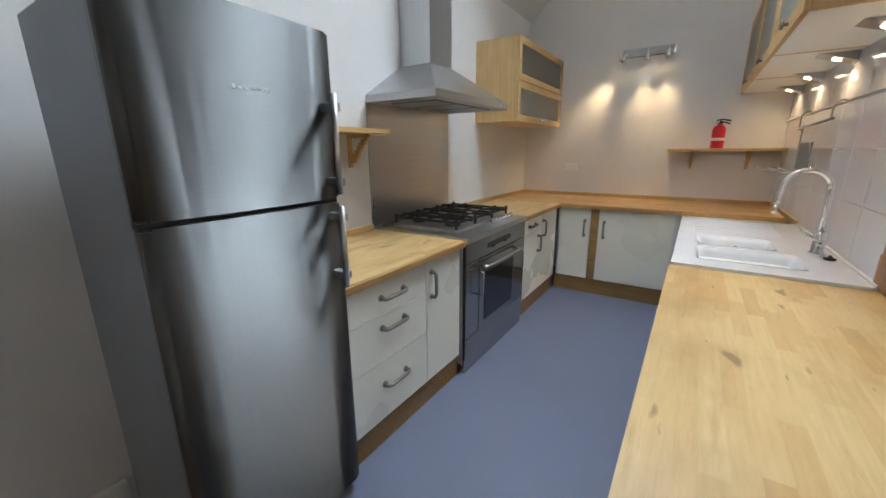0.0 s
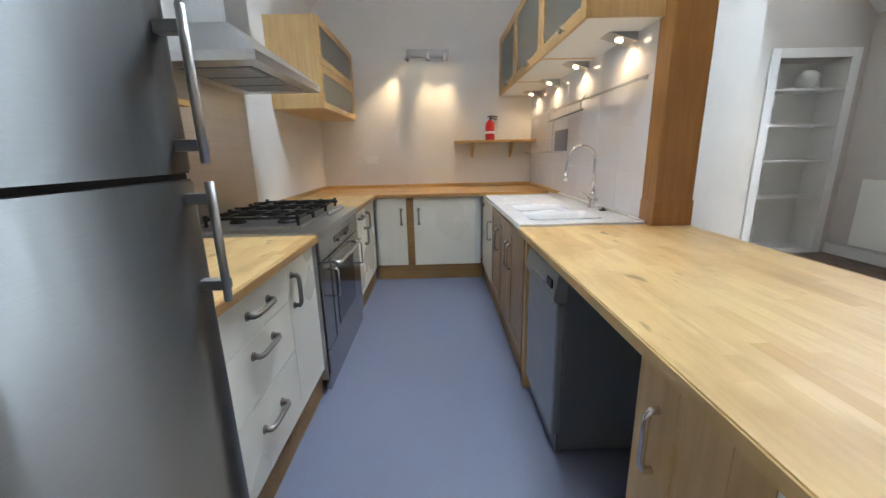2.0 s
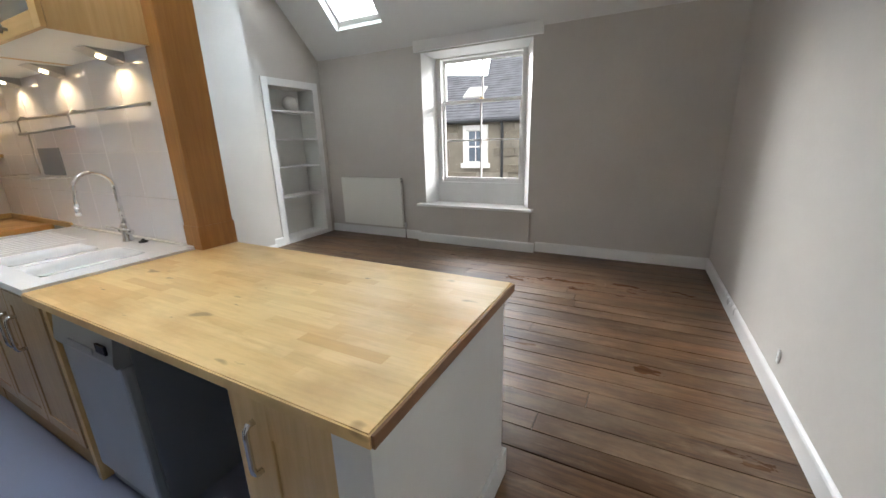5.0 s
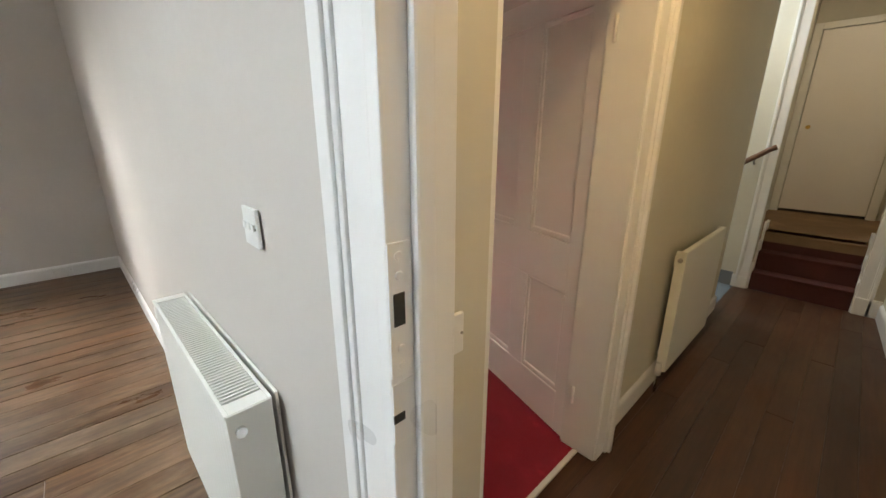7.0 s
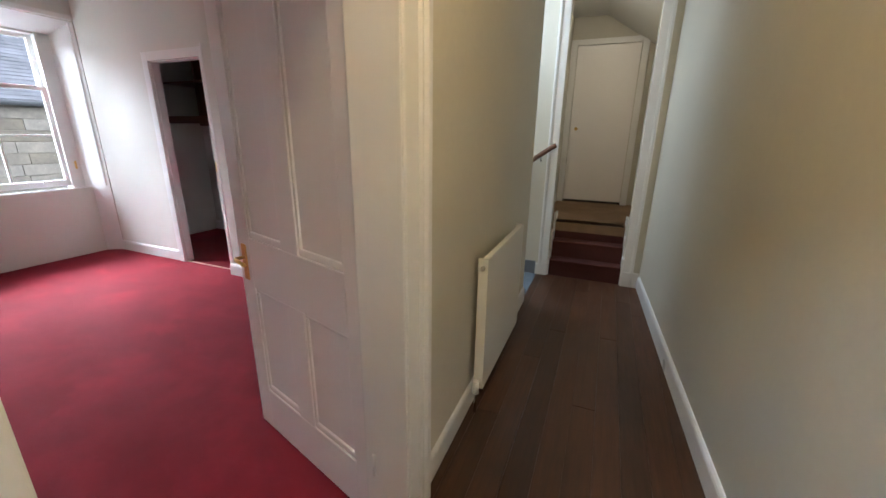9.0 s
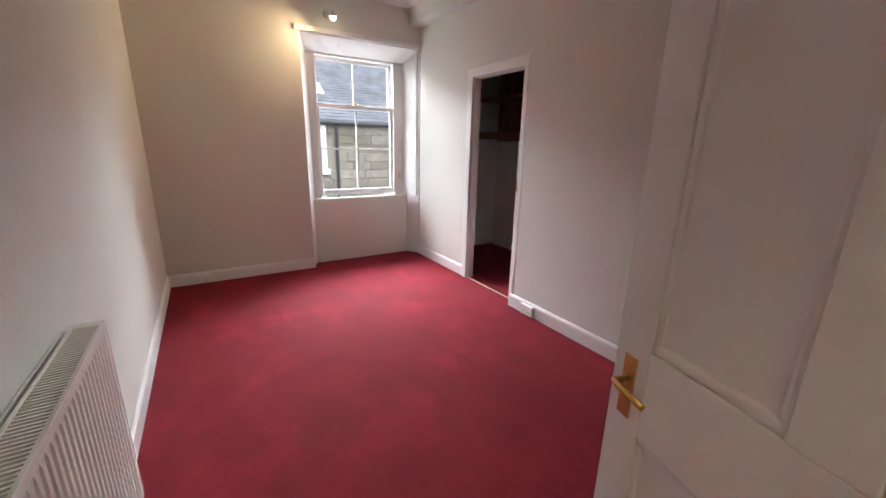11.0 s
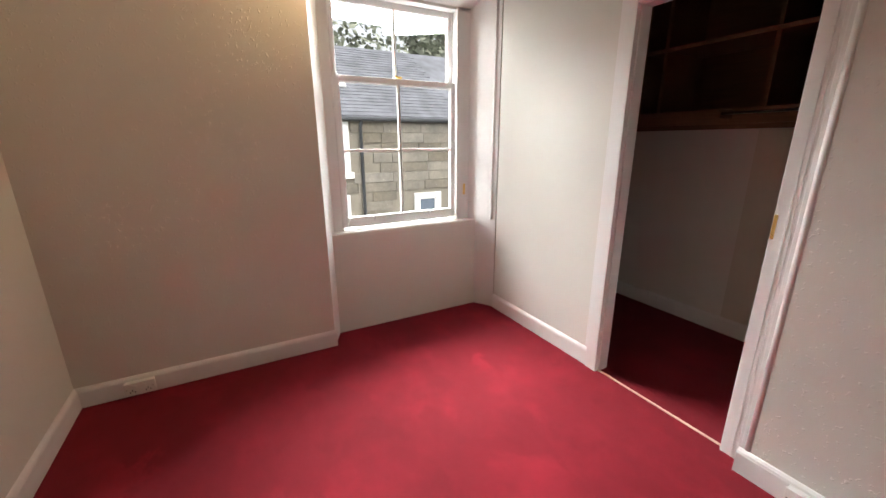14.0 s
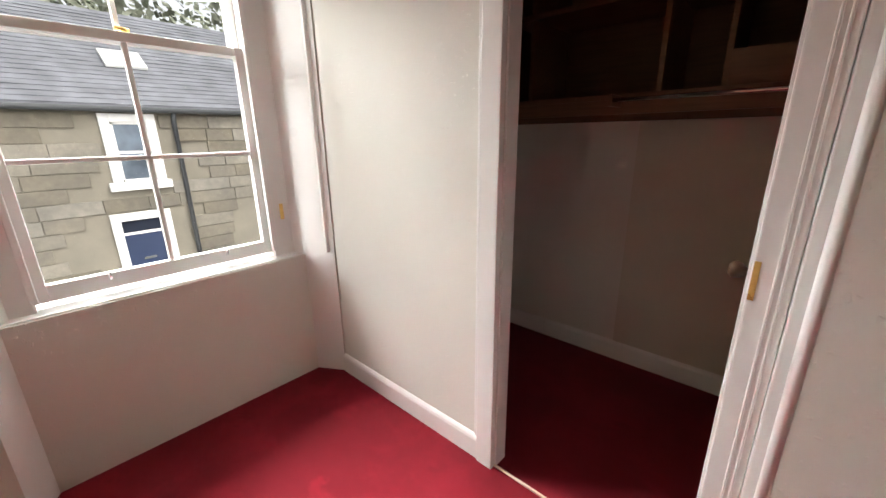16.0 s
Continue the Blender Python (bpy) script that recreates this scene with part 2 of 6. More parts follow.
def carpet(name, colour):
    m, t, b = nodes_of(name)
    tuft = noise_tex(t, 420, 2)
    brush = noise_tex(t, 2.6, 5, (1, 1, 1), 0.62)
    sweep = noise_tex(t, 0.9, 2)
    nap = noise_tex(t, 1.7, 7, (1.0, 1.5, 1), 0.6)
    col = ramp_mix(t, contrast(t, brush, 0.38, 0.66), tuple(c * 0.72 for c in colour), tuple(min(1, c * 1.1) for c in colour))
    col = ramp_mix(t, contrast(t, sweep, 0.4, 1.2), col, tuple(c * 0.6 for c in colour))
    col = ramp_mix(t, contrast(t, nap, 0.5, 0.535), col, ramp_mix(t, contrast(t, nap, 0.5, 0.8), tuple(c * 0.82 for c in colour), tuple(c * 0.6 for c in colour)))
    col = ramp_mix(t, contrast(t, tuft, 0.3, 1.3), col, tuple(c * 0.5 for c in colour))
    marks = noise_tex(t, 7, 3)
    col = ramp_mix(t, contrast(t, marks, 0.72, 0.8), col, tuple(c * 0.45 for c in colour))
    t.links.new(col, b.inputs["Base Color"])
    b.inputs["Roughness"].default_value = 0.95
    b.inputs["Sheen Weight"].default_value = 0.02
    b.inputs["Specular IOR Level"].default_value = 0.22
    bump(t, b, tuft, 0.5, 0.004)
    return m


def woodchip(name, colour):
    """Painted wallpaper with scattered raised chips."""
    m, t, b = nodes_of(name)
    chips = contrast(t, noise_tex(t, 62, 1), 0.66, 0.74)
    big = noise_tex(t, 1.1, 3)
    t.links.new(ramp_mix(t, contrast(t, big, 0.3, 0.75), tuple(c * 0.93 for c in colour), colour), b.inputs["Base Color"])
    b.inputs["Roughness"].default_value = 0.7
    bump(t, b, chips, 0.45, 0.004)
    return m


def sandstone(name, colour):
    """Weathered blocks: a tone for each, sooty patches and a coarse tooled face."""
    m, t, b = nodes_of(name)
    big = place_noise(t, 0.9, 5, (1, 1, 1), 0.6)
    face = place_noise(t, 9, 6, (1, 1, 1), 0.65, 30)
    oi = t.nodes.new("ShaderNodeObjectInfo")
    hsv = t.nodes.new("ShaderNodeHueSaturation")
    t.links.new(calc(t, "ADD", calc(t, "MULTIPLY", oi.outputs["Random"], 0.5), 0.72), hsv.inputs["Value"])
    t.links.new(calc(t, "ADD", calc(t, "MULTIPLY", oi.outputs["Random"], -0.5), 1.2), hsv.inputs["Saturation"])
    t.links.new(ramp_mix(t, contrast(t, face, 0.3, 0.75), colour, tuple(c * 0.7 for c in colour)), hsv.inputs["Color"])
    t.links.new(ramp_mix(t, contrast(t, big, 0.42, 0.85), hsv.outputs[0], (0.09, 0.088, 0.08)), b.inputs["Base Color"])
    b.inputs["Roughness"].default_value = 0.92
    bump(t, b, face, 0.5, 0.02)
    return m


M_grey_wall = plain("grey_wall_paint", (0.585, 0.542, 0.495), 0.75, vary=0.04, grain=35, relief=0.12)
M_kitchen_wall = plain("kitchen_wall_paint", (0.74, 0.73, 0.72), 0.7, vary=0.03, grain=35, relief=0.1)
M_hall_wall = plain("hall_wall_paint", (0.63, 0.595, 0.5), 0.65, vary=0.05, grain=30, relief=0.25, blotch=0.9)
M_bed_wall = woodchip("bedroom_woodchip_paint", (0.715, 0.695, 0.635))
M_ceiling = plain("ceiling_paint", (0.8, 0.8, 0.78), 0.8, vary=0.02, grain=40, relief=0.08)
M_trim = plain("white_gloss_paint", (0.8, 0.79, 0.77), 0.35, vary=0.03, grain=25, relief=0.05)
M_door_paint = plain("door_gloss_paint", (0.84, 0.81, 0.79), 0.38, vary=0.012, grain=30, relief=0)
M_lino = plain("blue_vinyl", (0.195, 0.212, 0.295), 0.4, vary=0.07, grain=160, relief=0.05, blotch=0.8)
M_carpet = carpet("red_carpet", (0.25, 0.0095, 0.021))
M_boards = worn_boards("stained_boards", (0.2, 0.105, 0.052), (0.07, 0.036, 0.019), (0.33, 0.235, 0.155), 0.34, 0.7)
M_hall_boards = worn_boards("dark_boards", (0.085, 0.034, 0.015), (0.045, 0.018, 0.008), (0.12, 0.054, 0.026), 0.36, 0.3)
M_subfloor = plain("dark_gap", (0.03, 0.02, 0.015), 0.9)
M_top_y = staves("beech_block", (0.74, 0.515, 0.235), (0.62, 0.375, 0.142), 90, 0.044, 0.3, 0.36, 0.6)
M_top_x = staves("beech_block_across", (0.66, 0.41, 0.165), (0.52, 0.28, 0.09), 0, 0.042, 0.34)
M_edge = grained("beech_edge", (0.55, 0.33, 0.14), (0.38, 0.2, 0.07), "y", 0.4)
M_dark_edge = grained("stained_edge", (0.3, 0.15, 0.07), (0.2, 0.09, 0.04), "x", 0.4)
M_pine = grained("orange_pine", (0.44, 0.215, 0.062), (0.33, 0.15, 0.04), "z", 0.42)
M_beech_v = grained("beech_veneer", (0.73, 0.505, 0.24), (0.6, 0.38, 0.155), "z", 0.4, 2.0)
M_beech_h = grained("beech_veneer_level", (0.72, 0.48, 0.21), (0.6, 0.37, 0.14), "y", 0.4, 2.0)
M_kick = grained("plinth_veneer", (0.4, 0.24, 0.09), (0.29, 0.16, 0.055), "x", 0.5, 2.0)
M_oak_door = grained("brown_door_veneer", (0.5, 0.34, 0.19), (0.38, 0.24, 0.12), "z", 0.35, 2.0)
M_cream = plain("cream_door", (0.86, 0.83, 0.72), 0.3, vary=0.02, grain=12, relief=0.0)
M_white_unit = plain("white_melamine", (0.78, 0.78, 0.74), 0.4, vary=0.02, relief=0)
M_steel_v = brushed("brushed_steel", (0.6, 0.61, 0.62), 0.3, (30, 30, 0.5))
M_steel_h = brushed("brushed_steel_level", (0.52, 0.52, 0.52), 0.28, (30, 0.5, 30))
M_fridge = streaked_steel("fridge_steel", (0.095, 0.094, 0.092), 0.35)
M_cooker = brushed("cooker_steel", (0.42, 0.42, 0.42), 0.2, (30, 0.5, 30))
M_chrome = brushed("polished_chrome", (0.8, 0.81, 0.82), 0.1, (5, 5, 5))
M_pewter = brushed("worn_pewter", (0.34, 0.32, 0.29), 0.38, (8, 8, 8))
M_brass = brushed("brass", (0.72, 0.48, 0.16), 0.25, (8, 8, 8))
# Matt pale colour stands in for the bright shine of the brass strip.
M_strip = plain("pale_shine_strip", (0.82, 0.7, 0.52), 0.4)
M_grey_metal = plain("grey_painted_metal", (0.2, 0.22, 0.25), 0.4, 0.2, 0.04, 80, 0.04)
M_dw_front = plain("silver_door", (0.36, 0.38, 0.41), 0.36, 0.6, 0.04, 80, 0.03)
M_black = plain("black_iron", (0.02, 0.02, 0.02), 0.5, 0, 0.1, 120, 0.2)
M_black_gloss = plain("black_glass", (0.02, 0.025, 0.04), 0.08, 0, 0.05, 20, 0)
M_rubber = plain("dark_rubber", (0.03, 0.03, 0.03), 0.7)
M_ceramic = plain("white_ceramic", (0.83, 0.83, 0.84), 0.18, 0, 0.02, 10, 0, coat=0.3)
M_tile = plain("white_glazed_tile", (0.78, 0.78, 0.83), 0.16, 0, 0.02, 8, 0.02, coat=0.3)
M_grout = plain("grout", (0.8, 0.79, 0.8), 0.85)
M_plastic = plain("white_plastic", (0.8, 0.79, 0.76), 0.35, 0, 0.02, 40, 0)
M_rad = plain("radiator_enamel", (0.8, 0.79, 0.73), 0.36, 0, 0.006, 40, 0.01)
M_red = plain("red_enamel", (0.62, 0.02, 0.03), 0.28, 0, 0.05, 30, 0)
M_frost = clear_glass("frosted_glass", 0.55, (0.8, 0.86, 0.88))
M_glass = clear_glass("window_glass")
M_shelf_dark = grained("dark_pine", (0.2, 0.085, 0.04), (0.12, 0.05, 0.022), "x", 0.5)
M_knob = plain("brown_varnish", (0.07, 0.034, 0.016), 0.35)
M_stair = carpet("maroon_stair_carpet", (0.1, 0.034, 0.029))
M_landing = carpet("brown_landing_carpet", (0.34, 0.22, 0.13))
M_grey_floor = carpet("grey_stair_carpet", (0.2, 0.24, 0.28))
M_stone = sandstone("sandstone", (0.25, 0.225, 0.18))
M_mortar = plain("mortar", (0.23, 0.21, 0.17), 0.95, 0, 0.1, 40, 0.3)
M_slate = plain("roof_slate", (0.2, 0.21, 0.235), 0.75, 0, 0.2, 8, 0.3, 2)
M_white_stone = plain("painted_surround", (0.75, 0.75, 0.74), 0.7, 0, 0.05, 20, 0.1)
M_pipe = plain("drainpipe_paint", (0.05, 0.055, 0.06), 0.5)
M_blue_door = plain("navy_door_paint", (0.025, 0.04, 0.09), 0.4)
M_asphalt = plain("asphalt", (0.06, 0.06, 0.06), 0.9, 0, 0.2, 60, 0.4)
M_leaf = plain("leaves", (0.36, 0.39, 0.3), 0.8, 0, 0.35, 3, 0)
M_bark = plain("bark", (0.1, 0.08, 0.06), 0.9, 0, 0.2, 10, 0.5)
M_bulb = glow("lit_bulb", (1, 0.78, 0.45), 9)
M_bulb_hall = glow("lit_hall_bulb", (1, 0.75, 0.4), 5)

# ---- building helpers ----


def add_box(bm, a, b, bevel=0.0, m=None):
    """A box between two corners, with bevelled edges if asked."""
    lo = [min(p, q) for p, q in zip(a, b)]
    hi = [max(p, q) for p, q in zip(a, b)]
    vs = [bm.verts.new((x, y, z)) for x in (lo[0], hi[0]) for y in (lo[1], hi[1]) for z in (lo[2], hi[2])]
    fs = [bm.faces.new([vs[i] for i in f]) for f in ((0, 1, 3, 2), (4, 6, 7, 5), (0, 4, 5, 1), (2, 3, 7, 6), (0, 2, 6, 4), (1, 5, 7, 3))]
    if m is not None:
        bmesh.ops.transform(bm, matrix=m, verts=vs)
    if bevel:
        bmesh.ops.bevel(bm, geom=list({e for f in fs for e in f.edges}), offset=bevel, segments=2, affect="EDGES", profile=0.6)
    return bm


def box(a, b, bevel=0.0, m=None):
    return add_box(bmesh.new(), a, b, bevel, m)


def add_prism(bm, poly, z0, z1):
    """An upright prism over a polygon in plan."""
    lo = [bm.verts.new((x, y, z0)) for x, y in poly]
    hi = [bm.verts.new((x, y, z1)) for x, y in poly]
    n = len(poly)
    bm.faces.new(lo[::-1])
    bm.faces.new(hi)
    for i in range(n):
        bm.faces.new((lo[i], lo[(i + 1) % n], hi[(i + 1) % n], hi[i]))
    return bm


def add_extrude(bm, profile, frame_m, length):
    """A profile (u, v) swept along the local x of a frame."""
    a = [bm.verts.new(frame_m @ Vector((0, u, v))) for u, v in profile]
    b = [bm.verts.new(frame_m @ Vector((length, u, v))) for u, v in profile]
    n = len(profile)
    bm.faces.new(a)
    bm.faces.new(b[::-1])
    for i in range(n):
        bm.faces.new((a[i], b[i], b[(i + 1) % n], a[(i + 1) % n]))
    return bm


def add_tube(bm, points, r, seg=10, closed_ends=True):
    """A round tube along a line of points."""
    pts = [Vector(p) for p in points]
    rings = []
    side = None
    for i, p in enumerate(pts):
        d = (pts[min(i + 1, len(pts) - 1)] - pts[max(i - 1, 0)]).normalized()
        if side is None:
            side = d.orthogonal().normalized()
        side = (side - d * side.dot(d)).normalized()
        up = d.cross(side)
        rr = r[i] if isinstance(r, (list, tuple)) else r
        rings.append([bm.verts.new(p + rr * (math.cos(k * math.tau / seg) * side + math.sin(k * math.tau / seg) * up)) for k in range(seg)])
    for a, b in zip(rings, rings[1:]):
        for k in range(seg):
            f = bm.faces.new((a[k], a[(k + 1) % seg], b[(k + 1) % seg], b[k]))
            f.smooth = True
    if closed_ends:
        bm.faces.new(rings[0][::-1])
        bm.faces.new(rings[-1])
    return bm


def tube(points, r, seg=10):
    return add_tube(bmesh.new(), points, r, seg)


def add_lathe(bm, profile, m, seg=24):
    """A profile of (radius, height) turned round the local z of m."""
    rings = []
    for r, h in profile:
        rings.append([bm.verts.new(m @ Vector((max(r, 1e-4) * math.cos(k * math.tau / seg), max(r, 1e-4) * math.sin(k * math.tau / seg), h))) for k in range(seg)])
    for a, b in zip(rings, rings[1:]):
        for k in range(seg):
            f = bm.faces.new((a[k], a[(k + 1) % seg], b[(k + 1) % seg], b[k]))
            f.smooth = True
    bm.faces.new(rings[0][::-1])
    bm.faces.new(rings[-1])
    return bm


def lathe(profile, m, seg=24):
    return add_lathe(bmesh.new(), profile, m, seg)


def arc(c, r, a0, a1, n, u, v):
    """Points of an arc round c in the plane of u and v."""
    return [Vector(c) + r * (math.cos(radians(a0 + (a1 - a0) * i / n)) * Vector(u) + math.sin(radians(a0 + (a1 - a0) * i / n)) * Vector(v)) for i in range(n + 1)]


def mesh_of(name, bm, material):
    bmesh.ops.recalc_face_normals(bm, faces=bm.faces)
    me = bpy.data.meshes.new(name)
    bm.to_mesh(me)
    bm.free()
    me.materials.append(material)
    return me


def part(name, bm, material, parent, label=""):
    """One mesh object under a thing or under a part."""
    ob = new(name, mesh_of(name, bm, material))
    ob.parent = parent
    top = parent
    while top.parent:
        top = top.parent
    ob.matrix_parent_inverse = top.matrix_world.inverted() if top is parent else Matrix()
    return tagged(ob, label)


def thing(name, at, label, category, group="", kind=""):
    ob = new(name)
    ob.empty_display_size = 0.1
    ob.location = at
    bpy.context.view_layer.update()
    ob.matrix_world = Matrix.Translation(at)
    return tagged(ob, label, category, group, kind)


def single(name, bm, material, label, category, kind=""):
    return tagged(new(name, mesh_of(name, bm, material)), label, category, "", kind)


def structure(name, bm, material, label=""):
    return tagged(new(name, mesh_of(name, bm, material)), label, "", "", "structure")


def seg_frame(p0, p1):
    """A frame at p0 whose x runs along p0-p1 and whose y is to the left."""
    d = Vector((p1[0] - p0[0], p1[1] - p0[1], 0))
    return Matrix.Translation((p0[0], p0[1], 0)) @ Matrix.Rotation(math.atan2(d.y, d.x), 4, "Z"), d.length


def wall(name, p0, p1, thick, height, material, openings=(), z0=0.0, label=""):
    """A wall along p0-p1, its thickness to the left, with openings (s0, s1, z0, z1) through it."""
    m, length = seg_frame(p0, p1)
    bm = bmesh.new()
    s = 0.0
    for a, b, lo, hi in sorted(openings):
        if a > s:
            add_box(bm, (s, 0, z0), (a, thick, height), 0, m)
        if lo > z0:
            add_box(bm, (a, 0, z0), (b, thick, lo), 0, m)
        if hi < height:
            add_box(bm, (a, 0, hi), (b, thick, height), 0, m)
        s = b
    if s < length:
        add_box(bm, (s, 0, z0), (length, thick, height), 0, m)
    return structure(name, bm, material, label)


SKIRT = [(0, 0), (-0.018, 0), (-0.018, 0.105), (-0.014, 0.118), (-0.006, 0.128), (0, 0.13)]


def skirting(name, p0, p1, scale=1.0, z=0.0, material=None):
    """A skirting board along p0-p1, standing out to the right of it."""
    m, length = seg_frame(p0, p1)
    bm = add_extrude(bmesh.new(), [(u, v * scale + z) for u, v in SKIRT], m, length)
    return structure(name, bm, material or M_trim)


def moulded(bm, m, length, width, depth):
    """An architrave length along the local x, its width in y and its depth out of -z."""
    w, d = width, depth
    prof = [(0, 0), (0, d * 0.55), (w * 0.12, d * 0.7), (w * 0.2, d * 0.55), (w * 0.7, d * 0.6), (w * 0.78, d), (w * 0.95, d), (w, d * 0.8), (w, 0)]
    return add_extrude(bm, prof, m, length)

# ---- large structure ----
XW, YN, XF = -1.19, 5.24, 4.98        # west wall, north wall of the kitchen, street wall
XP0, XP1, YP = 1.285, 1.47, 2.50      # partition between kitchen and living room
YL = 5.11                             # north wall of the living room
S0, S1 = (-0.02, -0.405), (4.98, -0.285)  # south wall of the living room
YB, YC, YCB = -0.575, -3.42, -4.68    # bedroom's north wall, closet wall, closet's back
ZB = 2.96

wall("wall_west", (XW, YN + 0.2), (XW, -0.41), -0.25, 3.02, M_kitchen_wall, label="plain off-white painted kitchen wall")
wall("wall_north_kitchen", (XW - 0.25, YN), (1.4, YN), 0.25, 4.0, M_kitchen_wall, label="off-white painted kitchen end wall")
wall("wall_partition", (XP1, YP + 0.13), (XP1, YN), 0.165, 3.9, M_kitchen_wall, label="partition wall beside the sink")
wall("wall_north_living", (1.4, YL), (5.45, YL), 0.38, 4.0, M_grey_wall, [(2.59, 3.39, 0.05, 2.245)], label="grey painted living room wall with a shelved recess")
structure("chimney_breast", add_prism(bmesh.new(), [(XP1 - 0.02, YL + 0.02), (XP1 - 0.02, 4.85), (3.545, 4.85), (3.545, YL + 0.02)], 0, 3.9), M_grey_wall)
wall("wall_south_living", S0, (5.0, -0.285), -0.16, 4.0, M_grey_wall, label="grey painted wall beside the radiator")
wall("wall_over_living_door", (-1.2, -0.41), (-0.0, -0.41), -0.16, 4.0, M_grey_wall, z0=2.1)
structure("wall_south_end", box((-0.168, -0.404, 0), (-0.012, -0.41, 2.96)), M_grey_wall)
structure("wall_hall_return", add_box(box((-0.168, -0.41, 0), (0.04, -0.488, 2.96)), (-0.105, -0.488, 0), (0.04, -0.665, 2.96)), M_hall_wall)
# street wall with two window openings
fb = bmesh.new()
W1, W2 = (1.735, 3.255, 0.5, 2.57), (-3.41, -2.01, 0.0, 2.54)
for y0, y1, lo, hi in ((-5.0, W2[0], 0, 4.2), (W2[1], W1[0], 0, 4.2), (W1[1], 5.5, 0, 4.2)):
    add_box(fb, (XF, y0, -0.3), (5.45, y1, 3.0))
for w in (W1, W2):
    add_box(fb, (XF, w[0], w[3]), (5.45, w[1], 3.0))
    add_box(fb, (XF + (0 if w is W1 else 0.17), w[0], -0.3), (5.45, w[1], w[2] if w is W1 else 0.76))
facade = structure("wall_street", fb, M_grey_wall, "thick outer wall with two sash windows")
structure("bedroom_street_wall_lining", add_box(add_box(add_box(bmesh.new(), (XF - 0.004, YB + 0.1, 0), (XF + 0.01, W2[1], ZB)), (XF - 0.004, YC, W2[3]), (XF + 0.01, W2[1], ZB)), (XF + 0.16, W2[0], 0), (XF + 0.175, W2[1], 0.78)), M_bed_wall)
# hall and bedroom
wall("wall_hall_right", (-1.17, -0.41), (-0.915, -4.9), -0.2, 3.0, M_hall_wall, label="cream painted hall wall")
structure("wall_hall_left", add_prism(bmesh.new(), [(0.05, -1.64), (0.07, -3.95), (0.17, -3.95), (0.17, -1.64)], 0, 3.0), M_hall_wall, "cream painted hall wall beside a radiator")
structure("wall_over_bedroom_door", add_box(bmesh.new(), (0.03, -0.57, 2.06), (0.16, -1.66, 3.0)), M_hall_wall)
structure("bedroom_west_lining", add_box(add_box(bmesh.new(), (0.162, -1.64, 0), (0.18, YC, ZB)), (0.162, -0.56, 2.1), (0.18, -1.64, ZB)), M_bed_wall)
structure("wall_bedroom_north", add_prism(bmesh.new(), [(0.02, YB), (5.0, YB), (5.0, -0.445), (0.02, -0.565)], 0, 3.0), M_bed_wall, "painted bedroom wall behind a radiator")
CX0, CX1, CZ = 3.09, 3.83, 2.1       # closet opening
wall("wall_closet", (5.2, YC), (0.16, YC), 0.075, ZB, M_bed_wall, [(5.2 - CX1, 5.2 - CX0, 0, CZ)], label="woodchip papered wall with a closet opening")
structure("closet_back_wall", box((2.2, YCB, 0), (5.2, YCB - 0.1, ZB)), M_bed_wall)
structure("closet_side_wall", add_box(box((2.2, YC - 0.076, 0), (2.3, YCB, ZB)), (4.95, YC - 0.076, 0), (5.05, YCB, ZB)), M_bed_wall)
structure("closet_wall_near", add_prism(bmesh.new(), [(0.17, YC - 0.01), (2.955, YC - 0.01), (2.955, YC + 0.085), (0.17, YC + 0.095)], 0, ZB), M_bed_wall, "woodchip papered wall beside the closet")
structure("bedroom_boxing", box((0.18, YC, 2.78), (XF, YC + 0.16, ZB)), M_bed_wall, "boxed-in pipes along the ceiling")
structure("wall_stair_end", add_box(add_box(add_box(bmesh.new(), (-0.035, -4.73, 0), (1.6, -4.85, 3.0)), (-0.765, -4.73, 2.63), (-0.035, -4.85, 3.0)), (-0.765, -4.73, 0), (-1.2, -4.85, 3.0)), M_hall_wall)
structure("wall_stairwell", add_box(box((1.5, -3.9, -2), (1.6, -4.8, 3)), (0.17, -3.85, -2), (1.6, -3.95, 3)), M_hall_wall)
structure("wall_landing", add_box(add_box(box((0.12, -4.85, 0.0), (0.24, -6.6, 3.2)), (-0.87, -4.85, 0.0), (-0.99, -6.6, 3.2)), (-0.99, -6.52, 0.3), (0.24, -6.62, 3.2)), M_hall_wall)

# floors
structure("floor_kitchen", box((XW, 0.86, -0.05), (1.42, YN, 0.0)), M_lino, "smooth blue-grey vinyl kitchen floor")
structure("floor_bedroom", box((0.1, YC - 0.13, -0.05), (5.2, YB, 0.004)), M_carpet, "worn red fitted carpet")
structure("floor_closet", box((2.2, YCB, -0.05), (5.0, YC - 0.13, 0.004)), M_carpet, "red carpet in the closet")
structure("floor_base", add_box(box((XW, -0.42, -0.12), (5.0, YL, -0.022)), (-1.3, -0.4, -0.12), (0.08, -4.8, -0.022)), M_subfloor)
structure("floor_stairwell", add_box(add_box(box((0.07, -3.95, -0.2), (0.5, -4.73, 0.0)), (0.5, -3.95, -0.4), (0.8, -4.73, -0.19)), (0.8, -3.95, -0.6), (1.5, -4.73, -0.38)), M_grey_floor, "grey carpet at the head of a stairwell")
structure("threshold", box((0.088, -0.82, -0.01), (0.112, -1.62, 0.01), 0.004), plain("worn_grey_strip", (0.46, 0.44, 0.4), 0.5), "pale threshold strip")
structure("closet_threshold", box((CX0, YC + 0.002, 0.004), (CX1, YC - 0.009, 0.012), 0.002), M_strip, "thin brass carpet strip")
structure("living_threshold", box((-1.1, -0.41, -0.02), (-0.18, -0.57, 0.003)), M_hall_boards)

